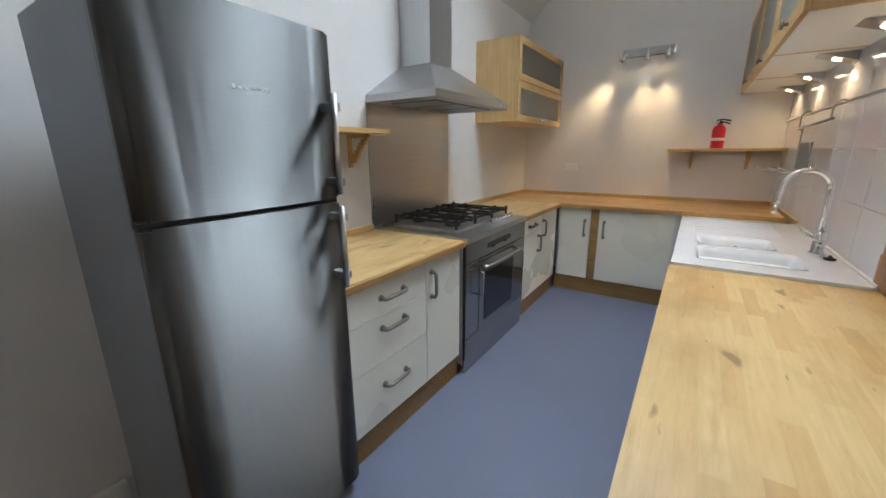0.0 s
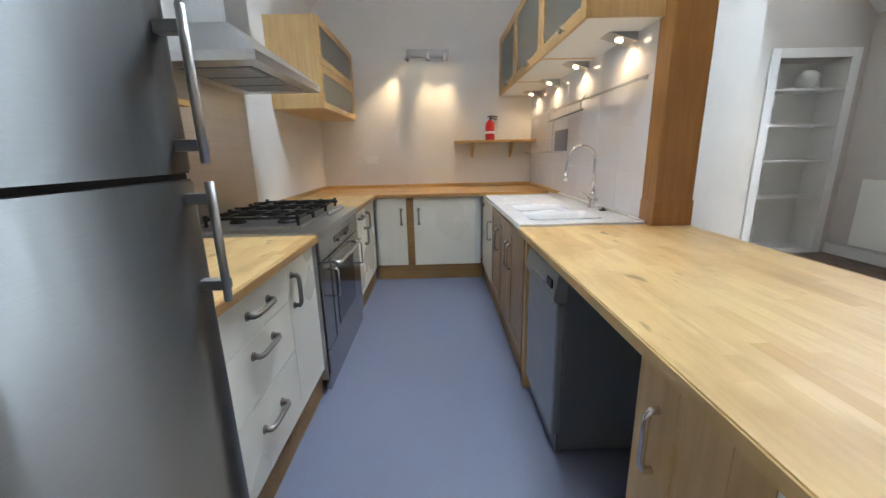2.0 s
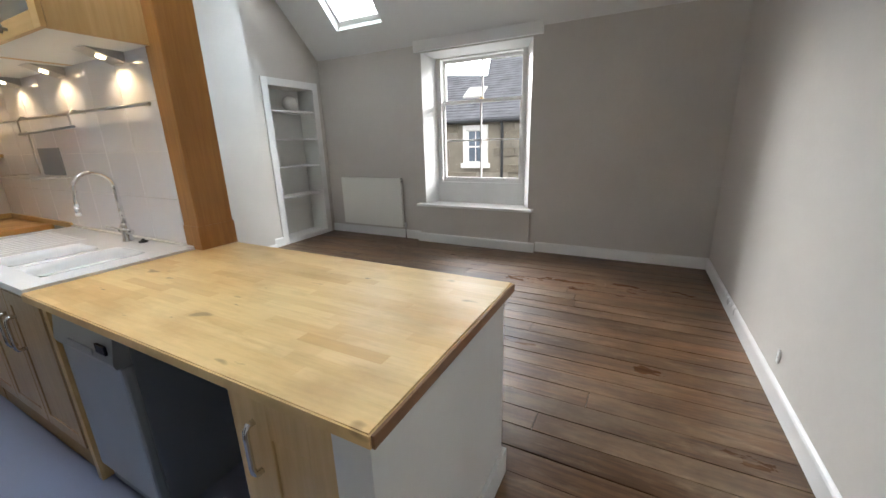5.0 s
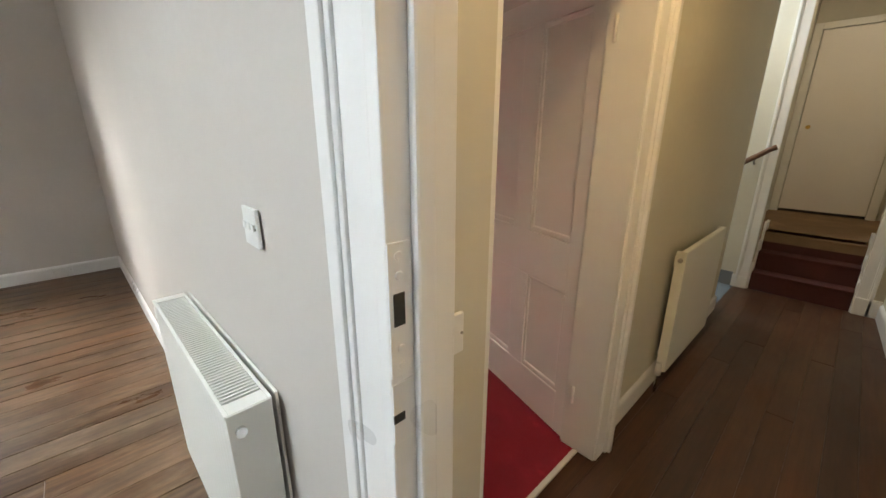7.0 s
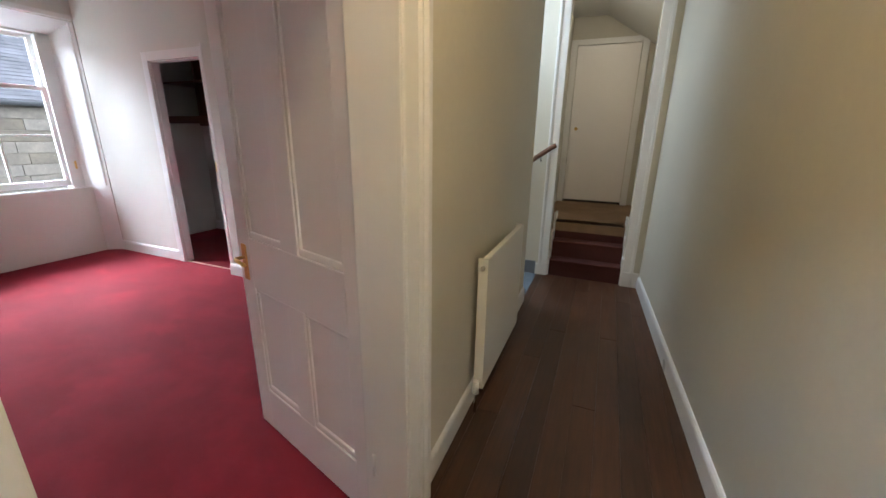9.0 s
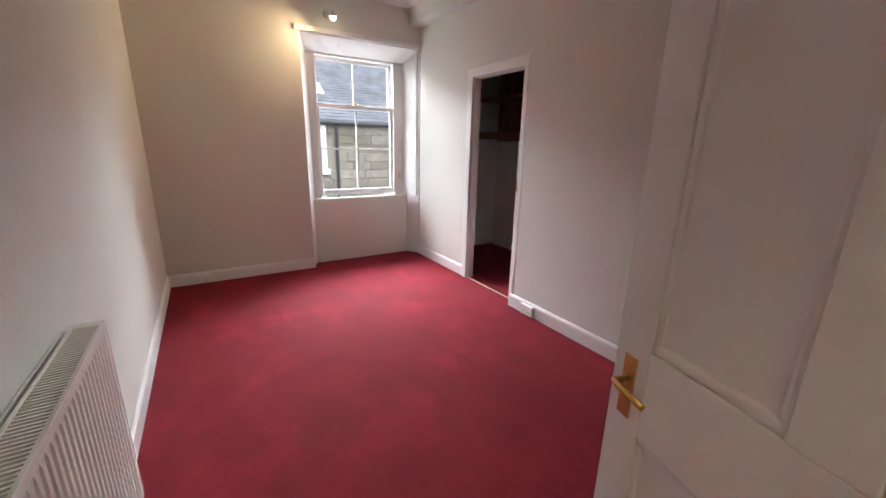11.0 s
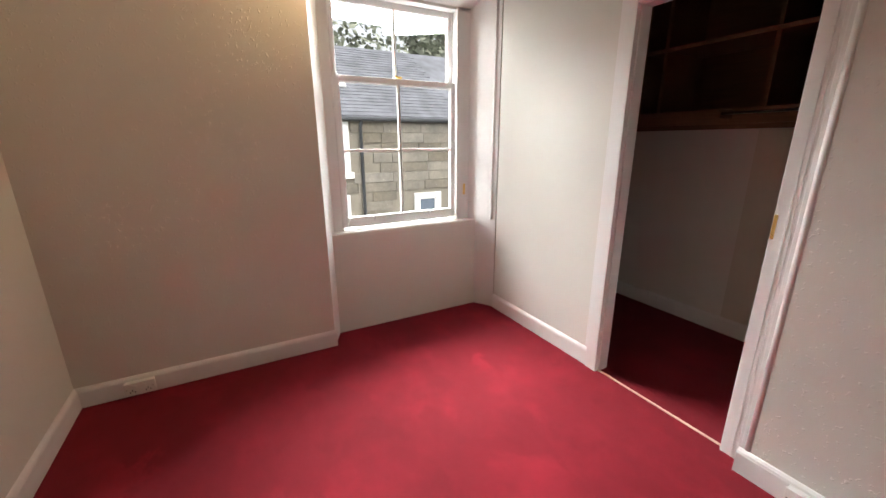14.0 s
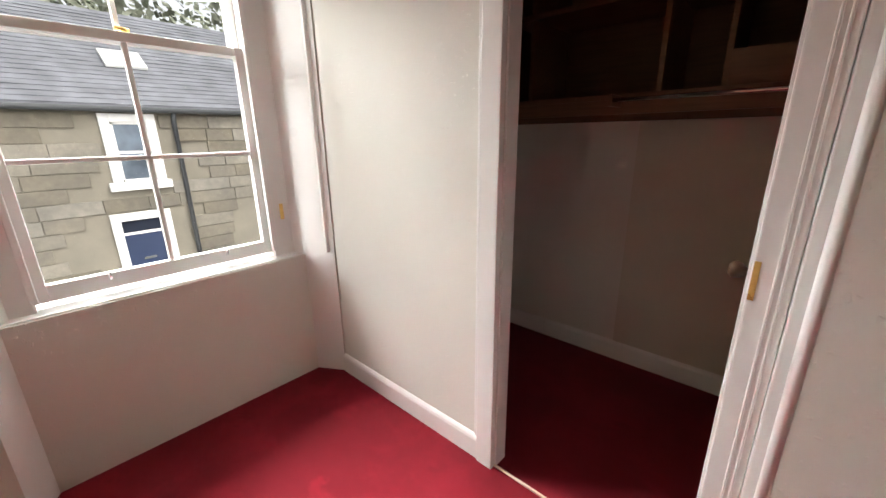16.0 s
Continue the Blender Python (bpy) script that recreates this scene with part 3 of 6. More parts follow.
# ceilings: coombed on both sides of the roof
def slab(name, pts, y0, y1, material, holes=None):
    """A ceiling whose section is a line of (x, z), drawn between two ys."""
    bm = bmesh.new()
    for (xa, za), (xb, zb) in zip(pts, pts[1:]):
        d = Vector((xb - xa, zb - za)).normalized()
        n = Vector((-d.y, d.x)) * 0.12
        bits = [(0, 1, y0, y1)]
        if holes and (xa, za) in holes:
            s0, s1, h0, h1 = holes[(xa, za)]
            bits = [(0, s0, y0, y1), (s1, 1, y0, y1), (s0, s1, y0, h0), (s0, s1, h1, y1)]
        for s, e, ya, yb in bits:
            p, q = Vector((xa + (xb - xa) * s, za + (zb - za) * s)), Vector((xa + (xb - xa) * e, za + (zb - za) * e))
            quad = [p, q, q + n, p + n]
            a = [bm.verts.new((v.x, ya, v.y)) for v in quad]
            b = [bm.verts.new((v.x, yb, v.y)) for v in quad]
            bm.faces.new(a)
            bm.faces.new(b[::-1])
            for i in range(4):
                bm.faces.new((a[i], b[i], b[(i + 1) % 4], a[(i + 1) % 4]))
    return structure(name, bm, material)


slab("ceiling_living", [(XW - 0.1, 2.93), (-0.35, 3.75), (4.05, 3.75), (XF + 0.1, 2.74)][::-1], -0.55, YN + 0.2, M_ceiling,
     {(XF + 0.1, 2.74): (0.28, 0.92, 3.65, 4.42), (4.05, 3.75): (0.68, 0.99, 1.55, 3.65)})
structure("coving", add_extrude(bmesh.new(), [(0, 2.76), (-0.012, 2.76), (-0.02, 2.79), (-0.05, 2.83), (-0.1, 2.86), (-0.1, 2.9), (0, 2.9)], Matrix.Translation((XF, -0.29, 0)) @ Matrix.Rotation(radians(90), 4, "Z") @ Matrix.Diagonal((1, -1, 1, 1)), 5.4), M_ceiling)
structure("ceiling_hall", box((-1.35, -0.41, 2.95), (1.6, -4.85, 3.07)), M_ceiling)
structure("ceiling_bedroom", box((0.0, YB + 0.1, ZB), (5.2, YCB - 0.1, ZB + 0.1)), M_ceiling)
slab("ceiling_landing", [(0.24, 3.03), (-0.32, 3.03), (-0.99, 2.6)], -6.62, -4.85, M_ceiling)

# skirtings
skirting("baseboard_south", (4.98, -0.285), (1.3, -0.375))
skirting("baseboard_south_near", (1.3, -0.375), (0.05, -0.405))
skirting("baseboard_street_a", (XF, 1.62), (XF, -0.28))
skirting("baseboard_street_b", (XF, 5.11), (XF, 3.36))
skirting("baseboard_street_c", (4.9, 3.36), (4.9, 1.62))
skirting("baseboard_breast", (1.47, 4.85), (3.56, 4.85), 1)
skirting("baseboard_recess", (3.545, YL), (3.9, YL))
skirting("baseboard_west", (XW, -0.3), (XW, 0.9))
skirting("baseboard_hall_right", (-0.918, -4.86), (-1.165, -0.45))
skirting("baseboard_hall_left", (0.053, -1.75), (0.07, -3.95))
skirting("baseboard_bed_north", (0.18, YB), (5.0, YB), 0.95)
skirting("baseboard_bed_street", (XF - 0.005, -0.56), (XF - 0.005, -2.02), 0.95)
skirting("baseboard_closet_near", (2.998, YC + 0.085), (0.17, YC + 0.095), 0.95)
for nm, a, b in (("baseboard_closet_far", CX1 + 0.083, XF),):
    m = Matrix.Translation((b, YC, 0)) @ Matrix.Rotation(radians(180), 4, "Z")
    structure(nm, add_extrude(bmesh.new(), [(u, v * 0.95) for u, v in SKIRT], m, b - a), M_trim)
structure("baseboard_closet_back", add_extrude(bmesh.new(), SKIRT, Matrix.Translation((4.95, YCB, 0)) @ Matrix.Rotation(radians(180), 4, "Z"), 2.6), M_trim)


def frame_round(name, plane, at, a0, a1, top, width, depth, face, material=None, bottom=0.0, flat=False):
    """Door casing round an opening: plane 'x' or 'y', face +1 or -1 is the way that it looks."""
    bm = bmesh.new()
    def to(u, v, w):
        return (at + face * w, u, v) if plane == "x" else (u, at + face * w, v)
    steps = ((0, 0.66, depth * 0.6), (0.66, 0.76, depth * 0.78), (0.76, 1, depth))
    if flat:
        steps = ((0, 1, depth),)
    for f0, f1, d in steps:
        add_box(bm, to(a0 - width * f1, bottom, -0.004), to(a0 - width * f0, top + width * f1, d), 0.0045)
        add_box(bm, to(a1 + width * f0, bottom, -0.004), to(a1 + width * f1, top + width * f1, d), 0.0045)
        add_box(bm, to(a0 - width * f0, top + width * f0, -0.004), to(a1 + width * f0, top + width * f1, d), 0.003)
    return structure(name, bm, material or M_trim)


# living room door lining, with its stop
lb_ = bmesh.new()
dl = structure("door_1_lining", add_box(lb_, (-1.1, -0.376, 2.08), (-0.175, -0.575, 2.11), 0.003), M_trim, "white painted door lining with a metal strike")
for x0, x1, e in ((-0.165, -0.19, -0.492), (-1.11, -1.085, -0.575)):
    part("jamb", box((x0, -0.376, 0), (x1, e, 2.1), 0.003), M_trim, dl)
    s = 1 if x1 > x0 else -1
    part("door_stop", box((x1 - s * 0.002, -0.414, 0), (x1 + s * 0.013, -0.446, 2.09), 0.005), M_trim, dl)
frame_round("door_1_casing", "y", -0.405, -1.095, -0.181, 2.1, 0.15, 0.026, 1)
# bedroom door lining and casing
lb_ = bmesh.new()
for y0, y1 in ((-0.795, -0.82), (-1.645, -1.62)):
    add_box(lb_, (0.012, y0, 0), (0.178, y1, 2.06), 0.003)
add_box(lb_, (0.012, -0.81, 2.04), (0.178, -1.64, 2.07), 0.003)
structure("door_2_lining", lb_, M_trim)
frame_round("door_2_casing", "x", 0.04, -1.63, -0.815, 2.05, 0.12, 0.06, -1)
frame_round("door_2_casing_inside", "x", 0.178, -1.63, -0.815, 2.05, 0.1, 0.02, 1)
# stair opening
frame_round("stair_casing", "y", -4.73, -0.765, -0.035, 2.63, 0.1, 0.03, 1)
# closet casing
frame_round("closet_casing", "y", YC, CX0, CX1, CZ, 0.082, 0.026, 1, flat=True)
cb_ = bmesh.new()
for x0, x1 in ((CX0 - 0.012, CX0 + 0.008), (CX1 + 0.012, CX1 - 0.008)):
    add_box(cb_, (x0, YC - 0.004, 0), (x1, YC - 0.079, CZ), 0.002)
add_box(cb_, (CX0, YC - 0.004, CZ - 0.008), (CX1, YC - 0.079, CZ + 0.012), 0.002)
structure("closet_lining", cb_, M_trim)
cbb = add_tube(box((2.955, YC - 0.005, 0), (3.006, YC + 0.05, CZ + 0.08), 0.004), [(2.966, YC + 0.072, 0.1), (2.966, YC + 0.072, CZ + 0.09)], 0.016, 14)
for xr in (3.024, 3.04):
    add_box(cbb, (xr, YC + 0.02, 0), (xr + 0.006, YC + 0.0295, CZ + 0.08), 0.002)
structure("closet_casing_bead", cbb, M_trim, "rounded outer bead of the closet casing")
structure("closet_casing_fillet", box((3.918, YC - 0.003, 0.13), (3.932, YC + 0.016, CZ + 0.088), 0.004), M_trim)

# ---- windows ----


def sash_window(name, wy0, wy1, z_open, z_top, inner, frame_x, g0, g1, zb, zm, zt, label):
    """A box sash window in a splayed recess. wy0-wy1: recess at the wall; inner: recess at the frame; g0-g1, zb-zm-zt: glass."""
    w = thing(name, (frame_x, (g0 + g1) / 2, zb), label, "", "", "structure")
    bm = bmesh.new()
    i0, i1 = inner
    add_prism(bm, [(XF - 0.003, wy0), (frame_x, i0), (frame_x + 0.16, i0), (frame_x + 0.16, wy0 - 0.02), (XF - 0.003, wy0 - 0.0)][:4], z_open, z_top)
    add_prism(bm, [(XF - 0.003, wy1), (frame_x + 0.16, wy1 + 0.02), (frame_x + 0.16, i1), (frame_x, i1)], z_open, z_top)
    part("window_lining", bm, M_trim, w)
    bm = bmesh.new()
    hd = [(XF - 0.003, z_top + 0.002), (frame_x, zt + 0.06), (frame_x + 0.16, zt + 0.06), (frame_x + 0.16, z_top + 0.002)]
    a = [bm.verts.new((x, wy0, z)) for x, z in hd]
    b = [bm.verts.new((x, wy1, z)) for x, z in hd]
    bm.faces.new(a)
    bm.faces.new(b[::-1])
    for k in range(4):
        bm.faces.new((a[k], b[k], b[(k + 1) % 4], a[(k + 1) % 4]))
    part("window_head", bm, M_trim, w)
    bm = bmesh.new()
    for y0, y1 in ((i0 - 0.01, g0 - 0.045), (g1 + 0.045, i1 + 0.01)):
        add_box(bm, (frame_x, y0, zb - 0.1), (frame_x + 0.14, y1, zt + 0.07), 0.004)
        yy = y1 if y1 < (g0 + g1) / 2 else y0
        add_box(bm, (frame_x - 0.008, yy - 0.012, zb - 0.06), (frame_x + 0.02, yy + 0.012, zt + 0.06), 0.004)
    add_box(bm, (frame_x, i0, zt + 0.04), (frame_x + 0.14, i1, zt + 0.09), 0.004)
    part("window_frame", bm, M_trim, w)

    def sash(nm, x, lo, hi, bot, top, cross):
        bm = bmesh.new()
        add_box(bm, (x, g0 - 0.045, lo - bot), (x + 0.04, g0, hi + top), 0.004)
        add_box(bm, (x, g1, lo - bot), (x + 0.04, g1 + 0.045, hi + top), 0.004)
        add_box(bm, (x, g0, lo - bot), (x + 0.04, g1, lo), 0.004)
        add_box(bm, (x, g0, hi), (x + 0.04, g1, hi + top), 0.004)
        s = part(nm, bm, M_trim, w)
        mid = (g0 + g1) / 2
        part("glazing_bar", box((x + 0.006, mid - 0.01, lo), (x + 0.034, mid + 0.01, hi), 0.003), M_trim, s)
        zs = [lo, hi]
        if cross:
            zc = lo + (hi - lo) * cross
            part("glazing_bar", box((x + 0.006, g0, zc - 0.01), (x + 0.034, g1, zc + 0.01), 0.003), M_trim, s)
            zs = [lo, zc, hi]
        for za, zb_ in zip(zs, zs[1:]):
            for ya, yb in ((g0, mid), (mid, g1)):
                p = part("pane", box((x + 0.018, ya - 0.004, za - 0.004), (x + 0.021, yb + 0.004, zb_ + 0.004)), M_glass, s)
                p.visible_shadow = False
        return s
    lower = sash("lower_sash", frame_x + 0.03, zb, zm - 0.02, 0.07, 0.04, 0.51)
    sash("upper_sash", frame_x + 0.085, zm + 0.02, zt, 0.04, 0.05, 0)
    part("sash_fastener", tube([(frame_x + 0.05, (g0 + g1) / 2 - 0.03, zm + 0.03), (frame_x + 0.05, (g0 + g1) / 2 + 0.02, zm + 0.035)], 0.009), M_brass, w)
    for y in (g0 + 0.2, g1 - 0.2):
        part("sash_lift", tube([(frame_x + 0.032, y, zb - 0.03), (frame_x + 0.01, y, zb - 0.02), (frame_x + 0.01, y, zb + 0.01)], 0.006, 6), M_chrome, lower)
    return w


w1 = sash_window("window_1", 1.735, 3.255, 0.55, 2.575, (1.85, 3.14), 5.19, 1.945, 3.035, 0.925, 1.945, 2.455, "white painted sash window in a splayed recess")
part("apron", box((5.185, 1.84, 0.56), (5.25, 3.15, 0.855), 0.004), M_trim, w1)
part("window_sill", box((4.87, 1.66, 0.525), (5.2, 3.36, 0.562), 0.008), M_trim, w1)
part("sill_front", box((4.905, 1.70, 0.0), (5.0, 3.32, 0.53), 0.003), M_grey_wall, w1)
part("pelmet", box((4.93, 1.615, 2.585), (4.99, 3.345, 2.715), 0.004), M_trim, w1, "plain white boxed pelmet")
w2 = sash_window("window_2", -3.41, -2.01, 0.0, 2.55, (-3.275, -2.11), 5.2, -3.118, -2.235, 0.885, 1.862, 2.35, "white painted sash window in a deep recess")
part("window_sill", box((5.148, -3.30, 0.765), (5.25, -2.08, 0.79), 0.004), M_trim, w2)
part("lower_panel", box((5.158, -3.30, 0.0), (5.2, -2.06, 0.768), 0.002), M_trim, w2)
part("shutter_edge", box((5.0, -3.40, 0.80), (5.02, -3.375, 2.53), 0.005), M_trim, w2)
part("pelmet", box((4.955, -3.40, 2.55), (4.985, -1.96, 2.60), 0.006), M_trim, w2)

# skylights
def skylight(name, m, w, h, label):
    s = thing(name, m.translation, label, "", "", "structure")
    bm = bmesh.new()
    for a, b in (((-w / 2 - 0.04, -h / 2 - 0.04, -0.02), (-w / 2 + 0.04, h / 2 + 0.04, 0.2)), ((w / 2 - 0.04, -h / 2 - 0.04, -0.02), (w / 2 + 0.04, h / 2 + 0.04, 0.2)),
                 ((-w / 2, -h / 2 - 0.04, -0.02), (w / 2, -h / 2 + 0.04, 0.2)), ((-w / 2, h / 2 - 0.04, -0.02), (w / 2, h / 2 + 0.04, 0.2))):
        add_box(bm, a, b, 0.004, m)
    part("frame", bm, M_trim, s, "white lined reveal")
    p = part("pane", box((-w / 2, -h / 2, 0.12), (w / 2, h / 2, 0.125), 0, m), M_glass, s)
    p.visible_shadow = False
    return s


skylight("window_3", Matrix.Translation((4.44, 4.035, 3.36)) @ Matrix.Rotation(radians(44), 4, "Y"), 0.92, 0.77, "roof window with a white reveal in the sloping ceiling")
# This one is never in view; added to let overhead light into the kitchen.
skylight("window_4", Matrix.Translation((0.375, 2.6, 3.77)), 1.37, 2.1, "unseen roof window with a white reveal, added over the kitchen")

# ---- kitchen ----


def bow_handle(parent, p, q, out, material, r=0.0085):
    """A square-ended bow handle between p and q that stands out by the vector out."""
    p, q, out = Vector(p), Vector(q), Vector(out)
    d = (q - p).normalized()
    r = r * 1.15 if material is M_pewter else r
    bm = bmesh.new()
    pts = [p, p + out * 0.75, p + out * 0.95 + d * 0.012, p + out + d * 0.03, q + out - d * 0.03, q + out * 0.95 - d * 0.012, q + out * 0.75, q]
    add_tube(bm, pts, [r * 1.15, r * 1.1, r, r, r, r, r * 1.1, r * 1.15], 8)
    for c in (p, q):
        add_tube(bm, [c, c + out * 0.12], r * 1.7, 10)
    return part("handle", bm, material, parent, "pewter bow handle" if material is M_pewter else "bright metal bow handle")


# worktops
def worktop(name, poly, z0, z1, material, label):
    bm = add_prism(bmesh.new(), poly, z0, z1)
    bmesh.ops.bevel(bm, geom=[e for e in bm.edges if abs(e.verts[0].co.z - e.verts[1].co.z) < 1e-5], offset=0.004, segments=2, affect="EDGES")
    return single(name, bm, material, label, "worktop")


t1 = worktop("worktop", [(XW, 1.50), (-0.475, 1.50), (-0.475, 2.475), (XW, 2.475)], 0.872, 0.91, M_top_y, "oiled beech block worktop beside the cooker")
t2 = worktop("worktop", [(XW, 3.465), (-0.475, 3.465), (-0.475, 4.43), (XW, 4.43)], 0.872, 0.91, M_top_y, "oiled beech block worktop with pale staves")
t3 = worktop("worktop", [(XW, 4.432), (1.283, 4.432), (1.283, YN), (XW, YN)], 0.872, 0.91, M_top_x, "golden beech block worktop along the end wall")
t4 = worktop("worktop", [(0.585, 0.825), (1.474, 0.825), (1.474, 2.495), (1.283, 2.497), (1.283, 2.56), (0.585, 2.56)], 0.872, 0.91, M_top_y, "worn beech block peninsula worktop with dark knots and stains")
part("end_lipping", box((0.59, 0.817, 0.874), (1.476, 0.826, 0.906), 0.002), M_dark_edge, t4, "dark stained end edge")
part("front_lipping", box((-0.474, 1.502, 0.874), (-0.466, 2.473, 0.905), 0.002), M_edge, t1)
part("front_lipping", box((-0.474, 3.467, 0.874), (-0.466, 4.43, 0.905), 0.002), M_edge, t2)
part("front_lipping", box((-0.465, 4.433, 0.874), (0.58, 4.424, 0.905), 0.002), M_edge, t3)
part("upstand", box((XW, YN - 0.02, 0.91), (1.283, YN, 0.948), 0.003), M_beech_h, t3)
part("upstand", box((XW, 3.465, 0.91), (XW + 0.02, YN - 0.022, 0.948), 0.003), M_beech_h, t2)
part("upstand", box((XW, 1.50, 0.91), (XW + 0.02, 2.44, 0.948), 0.003), M_beech_h, t1)
part("upstand", box((1.263, 4.06, 0.91), (1.283, YN - 0.022, 0.948), 0.003), M_beech_h, t3)

# fridge-freezer
fr = thing("fridge_freezer", (-0.75, 1.175, 0), "tall brushed steel fridge freezer with dark grey sides", "fridge")
FY0, FY1, FX = 0.872, 1.496, -0.462
part("body", box((-0.96, FY0 + 0.004, 0.03), (FX - 0.008, FY1, 1.80), 0.006), M_grey_metal, fr, "dark grey painted case")
def bowed_door(z0, z1):
    """A nearly flat door, faintly bowed, with well rounded upright edges."""
    bm = bmesh.new()
    a, b, r, front = FY0 + 0.002, FY1 - 0.002, 0.026, FX + 0.034
    pts = [(a, FX)] + [(a + r - r * math.cos(radians(q)), front - r + r * math.sin(radians(q))) for q in range(0, 91, 15)]
    n = 12
    for i in range(1, n):
        f = i / n
        pts.append((a + r + (b - a - 2 * r) * f, front + 0.01 * (1 - (2 * f - 1) ** 2)))
    pts += [(b - r + r * math.sin(radians(q)), front - r + r * math.cos(radians(q))) for q in range(0, 91, 15)] + [(b, FX)]
    add_prism(bm, [(x, y) for y, x in pts], z0, z1)
    bmesh.ops.bevel(bm, geom=[e for e in bm.edges if abs(e.verts[0].co.z - e.verts[1].co.z) < 1e-5], offset=0.006, segments=2, affect="EDGES")
    for f in bm.faces:
        f.smooth = abs(f.normal.z) < 0.5 and f.calc_area() > 0.002
    return bm
ud = part("upper_door", bowed_door(1.274, 1.808), M_fridge, fr, "bowed brushed steel door")
ld = part("lower_door", bowed_door(0.06, 1.259), M_fridge, fr, "bowed brushed steel door")
part("door_seal", add_box(box((FX - 0.01, FY0 + 0.006, 1.257), (FX + 0.012, FY1 - 0.006, 1.275)), (FX - 0.012, FY0 + 0.008, 0.06), (FX + 0.004, FY1 - 0.008, 1.80)), M_rubber, fr)
for i in range(7):
    part("badge_letter", box((FX + 0.0425, 1.135 + i * 0.0165, 1.60), (FX + 0.0444, 1.145 + i * 0.0165, 1.607 + (0.004 if i == 0 else 0)), 0.0006), M_steel_v, ud, "small raised mark on the door")
part("hinge", box((FX - 0.01, FY0 + 0.004, 1.2595), (FX + 0.022, FY0 + 0.05, 1.2735), 0.002), M_black, fr, "black door hinge")
part("plinth", box((-0.93, FY0 + 0.02, 0.0), (FX - 0.01, FY1 - 0.02, 0.055)), M_rubber, fr)
for door, za, zb in ((ud, 1.315, 1.595), (ld, 0.985, 1.235)):
    y = FY1 - 0.065
    h = part("handle", tube([(FX + 0.098, y, za - 0.02), (FX + 0.098, y, zb + 0.02)], 0.0105, 12), M_steel_v, door, "steel bar handle")
    for z in (za + 0.02, zb - 0.02):
        part("bracket", box((FX + 0.028, y - 0.004, z - 0.013), (FX + 0.1, y + 0.026, z + 0.013), 0.003), M_dw_front, h, "grey square bracket")

# base units on the west side, fronts looking +x
DX = -0.497


def front_x(unit, name, y0, y1, z0, z1, handle, x=DX, s=1, material=None, hmat=None, inset=0.0):
    """A door or drawer front in a plane x, looking along s. handle: two (y, z) points."""
    f = part(name, box((x - s * 0.019, y0 + 0.0015, z0 + 0.0015), (x, y1 - 0.0015, z1 - 0.0015), 0.0025), material or M_cream, unit)
    if handle:
        (ya, za), (yb, zb) = handle
        bow_handle(f, (x, ya, za), (x, yb, zb), (s * 0.034, 0, 0), hmat or M_pewter)
    return f


def carcass_x(unit, y0, y1, x_back, x=DX, s=1, z0=0.15, z1=0.87, kick=True, kmat=None):
    part("carcass", box((x - s * 0.021, y0, z0), (x_back, y1, z1)), M_white_unit, unit)
    if kick:
        part("plinth", box((x - s * 0.022, y0, 0), (x - s * 0.037, y1, z0)), kmat or M_kick, unit, "wood veneer plinth")


u = thing("base_cabinet", (-0.8, 1.97, 0), "cream kitchen base unit with three drawers and a door", "cabinet", "kitchen base cabinets")
carcass_x(u, 1.505, 2.46, XW + 0.03)
front_x(u, "drawer_front", 1.51, 2.10, 0.70, 0.868, ((1.745, 0.785), (1.905, 0.785)))
front_x(u, "drawer_front", 1.51, 2.10, 0.465, 0.70, ((1.745, 0.635), (1.905, 0.635)))
front_x(u, "drawer_front", 1.51, 2.10, 0.155, 0.465, ((1.745, 0.34), (1.905, 0.34)))
front_x(u, "cabinet_door", 2.10, 2.455, 0.155, 0.868, ((2.15, 0.66), (2.15, 0.80)))
u = thing("base_cabinet", (-0.8, 3.95, 0), "cream kitchen base unit with a drawer and doors beside the cooker", "cabinet", "kitchen base cabinets")
carcass_x(u, 3.475, 4.42, XW + 0.03)
front_x(u, "drawer_front", 3.48, 3.92, 0.73, 0.868, ((3.62, 0.80), (3.76, 0.80)))
front_x(u, "cabinet_door", 3.48, 3.92, 0.155, 0.73, ((3.86, 0.54), (3.86, 0.68)))
front_x(u, "cabinet_door", 3.92, 4.40, 0.155, 0.868, ((3.98, 0.66), (3.98, 0.80)))

# end run, fronts looking -y
u = thing("base_cabinet", (0.05, 4.8, 0), "pale cream base unit with two doors and a wood strip between", "cabinet", "kitchen base cabinets")
DY = 4.452
part("carcass", box((-0.495, DY + 0.021, 0.15), (0.6, YN - 0.03, 0.87)), M_white_unit, u)
part("plinth", box((-0.5, DY + 0.012, 0), (0.62, DY + 0.027, 0.155)), M_kick, u, "wood veneer plinth")
part("filler_strip", box((-0.172, DY + 0.004, 0.155), (-0.098, DY + 0.02, 0.868), 0.002), M_kick, u, "brown wood strip")
for x0, x1, hx in ((-0.468, -0.174, -0.225), (-0.096, 0.535, -0.045)):
    f = part("cabinet_door", box((x0, DY, 0.157), (x1, DY + 0.019, 0.868), 0.0025), M_cream, u)
    bow_handle(f, (hx, DY, 0.60), (hx, DY, 0.75), (0, -0.034, 0), M_pewter)

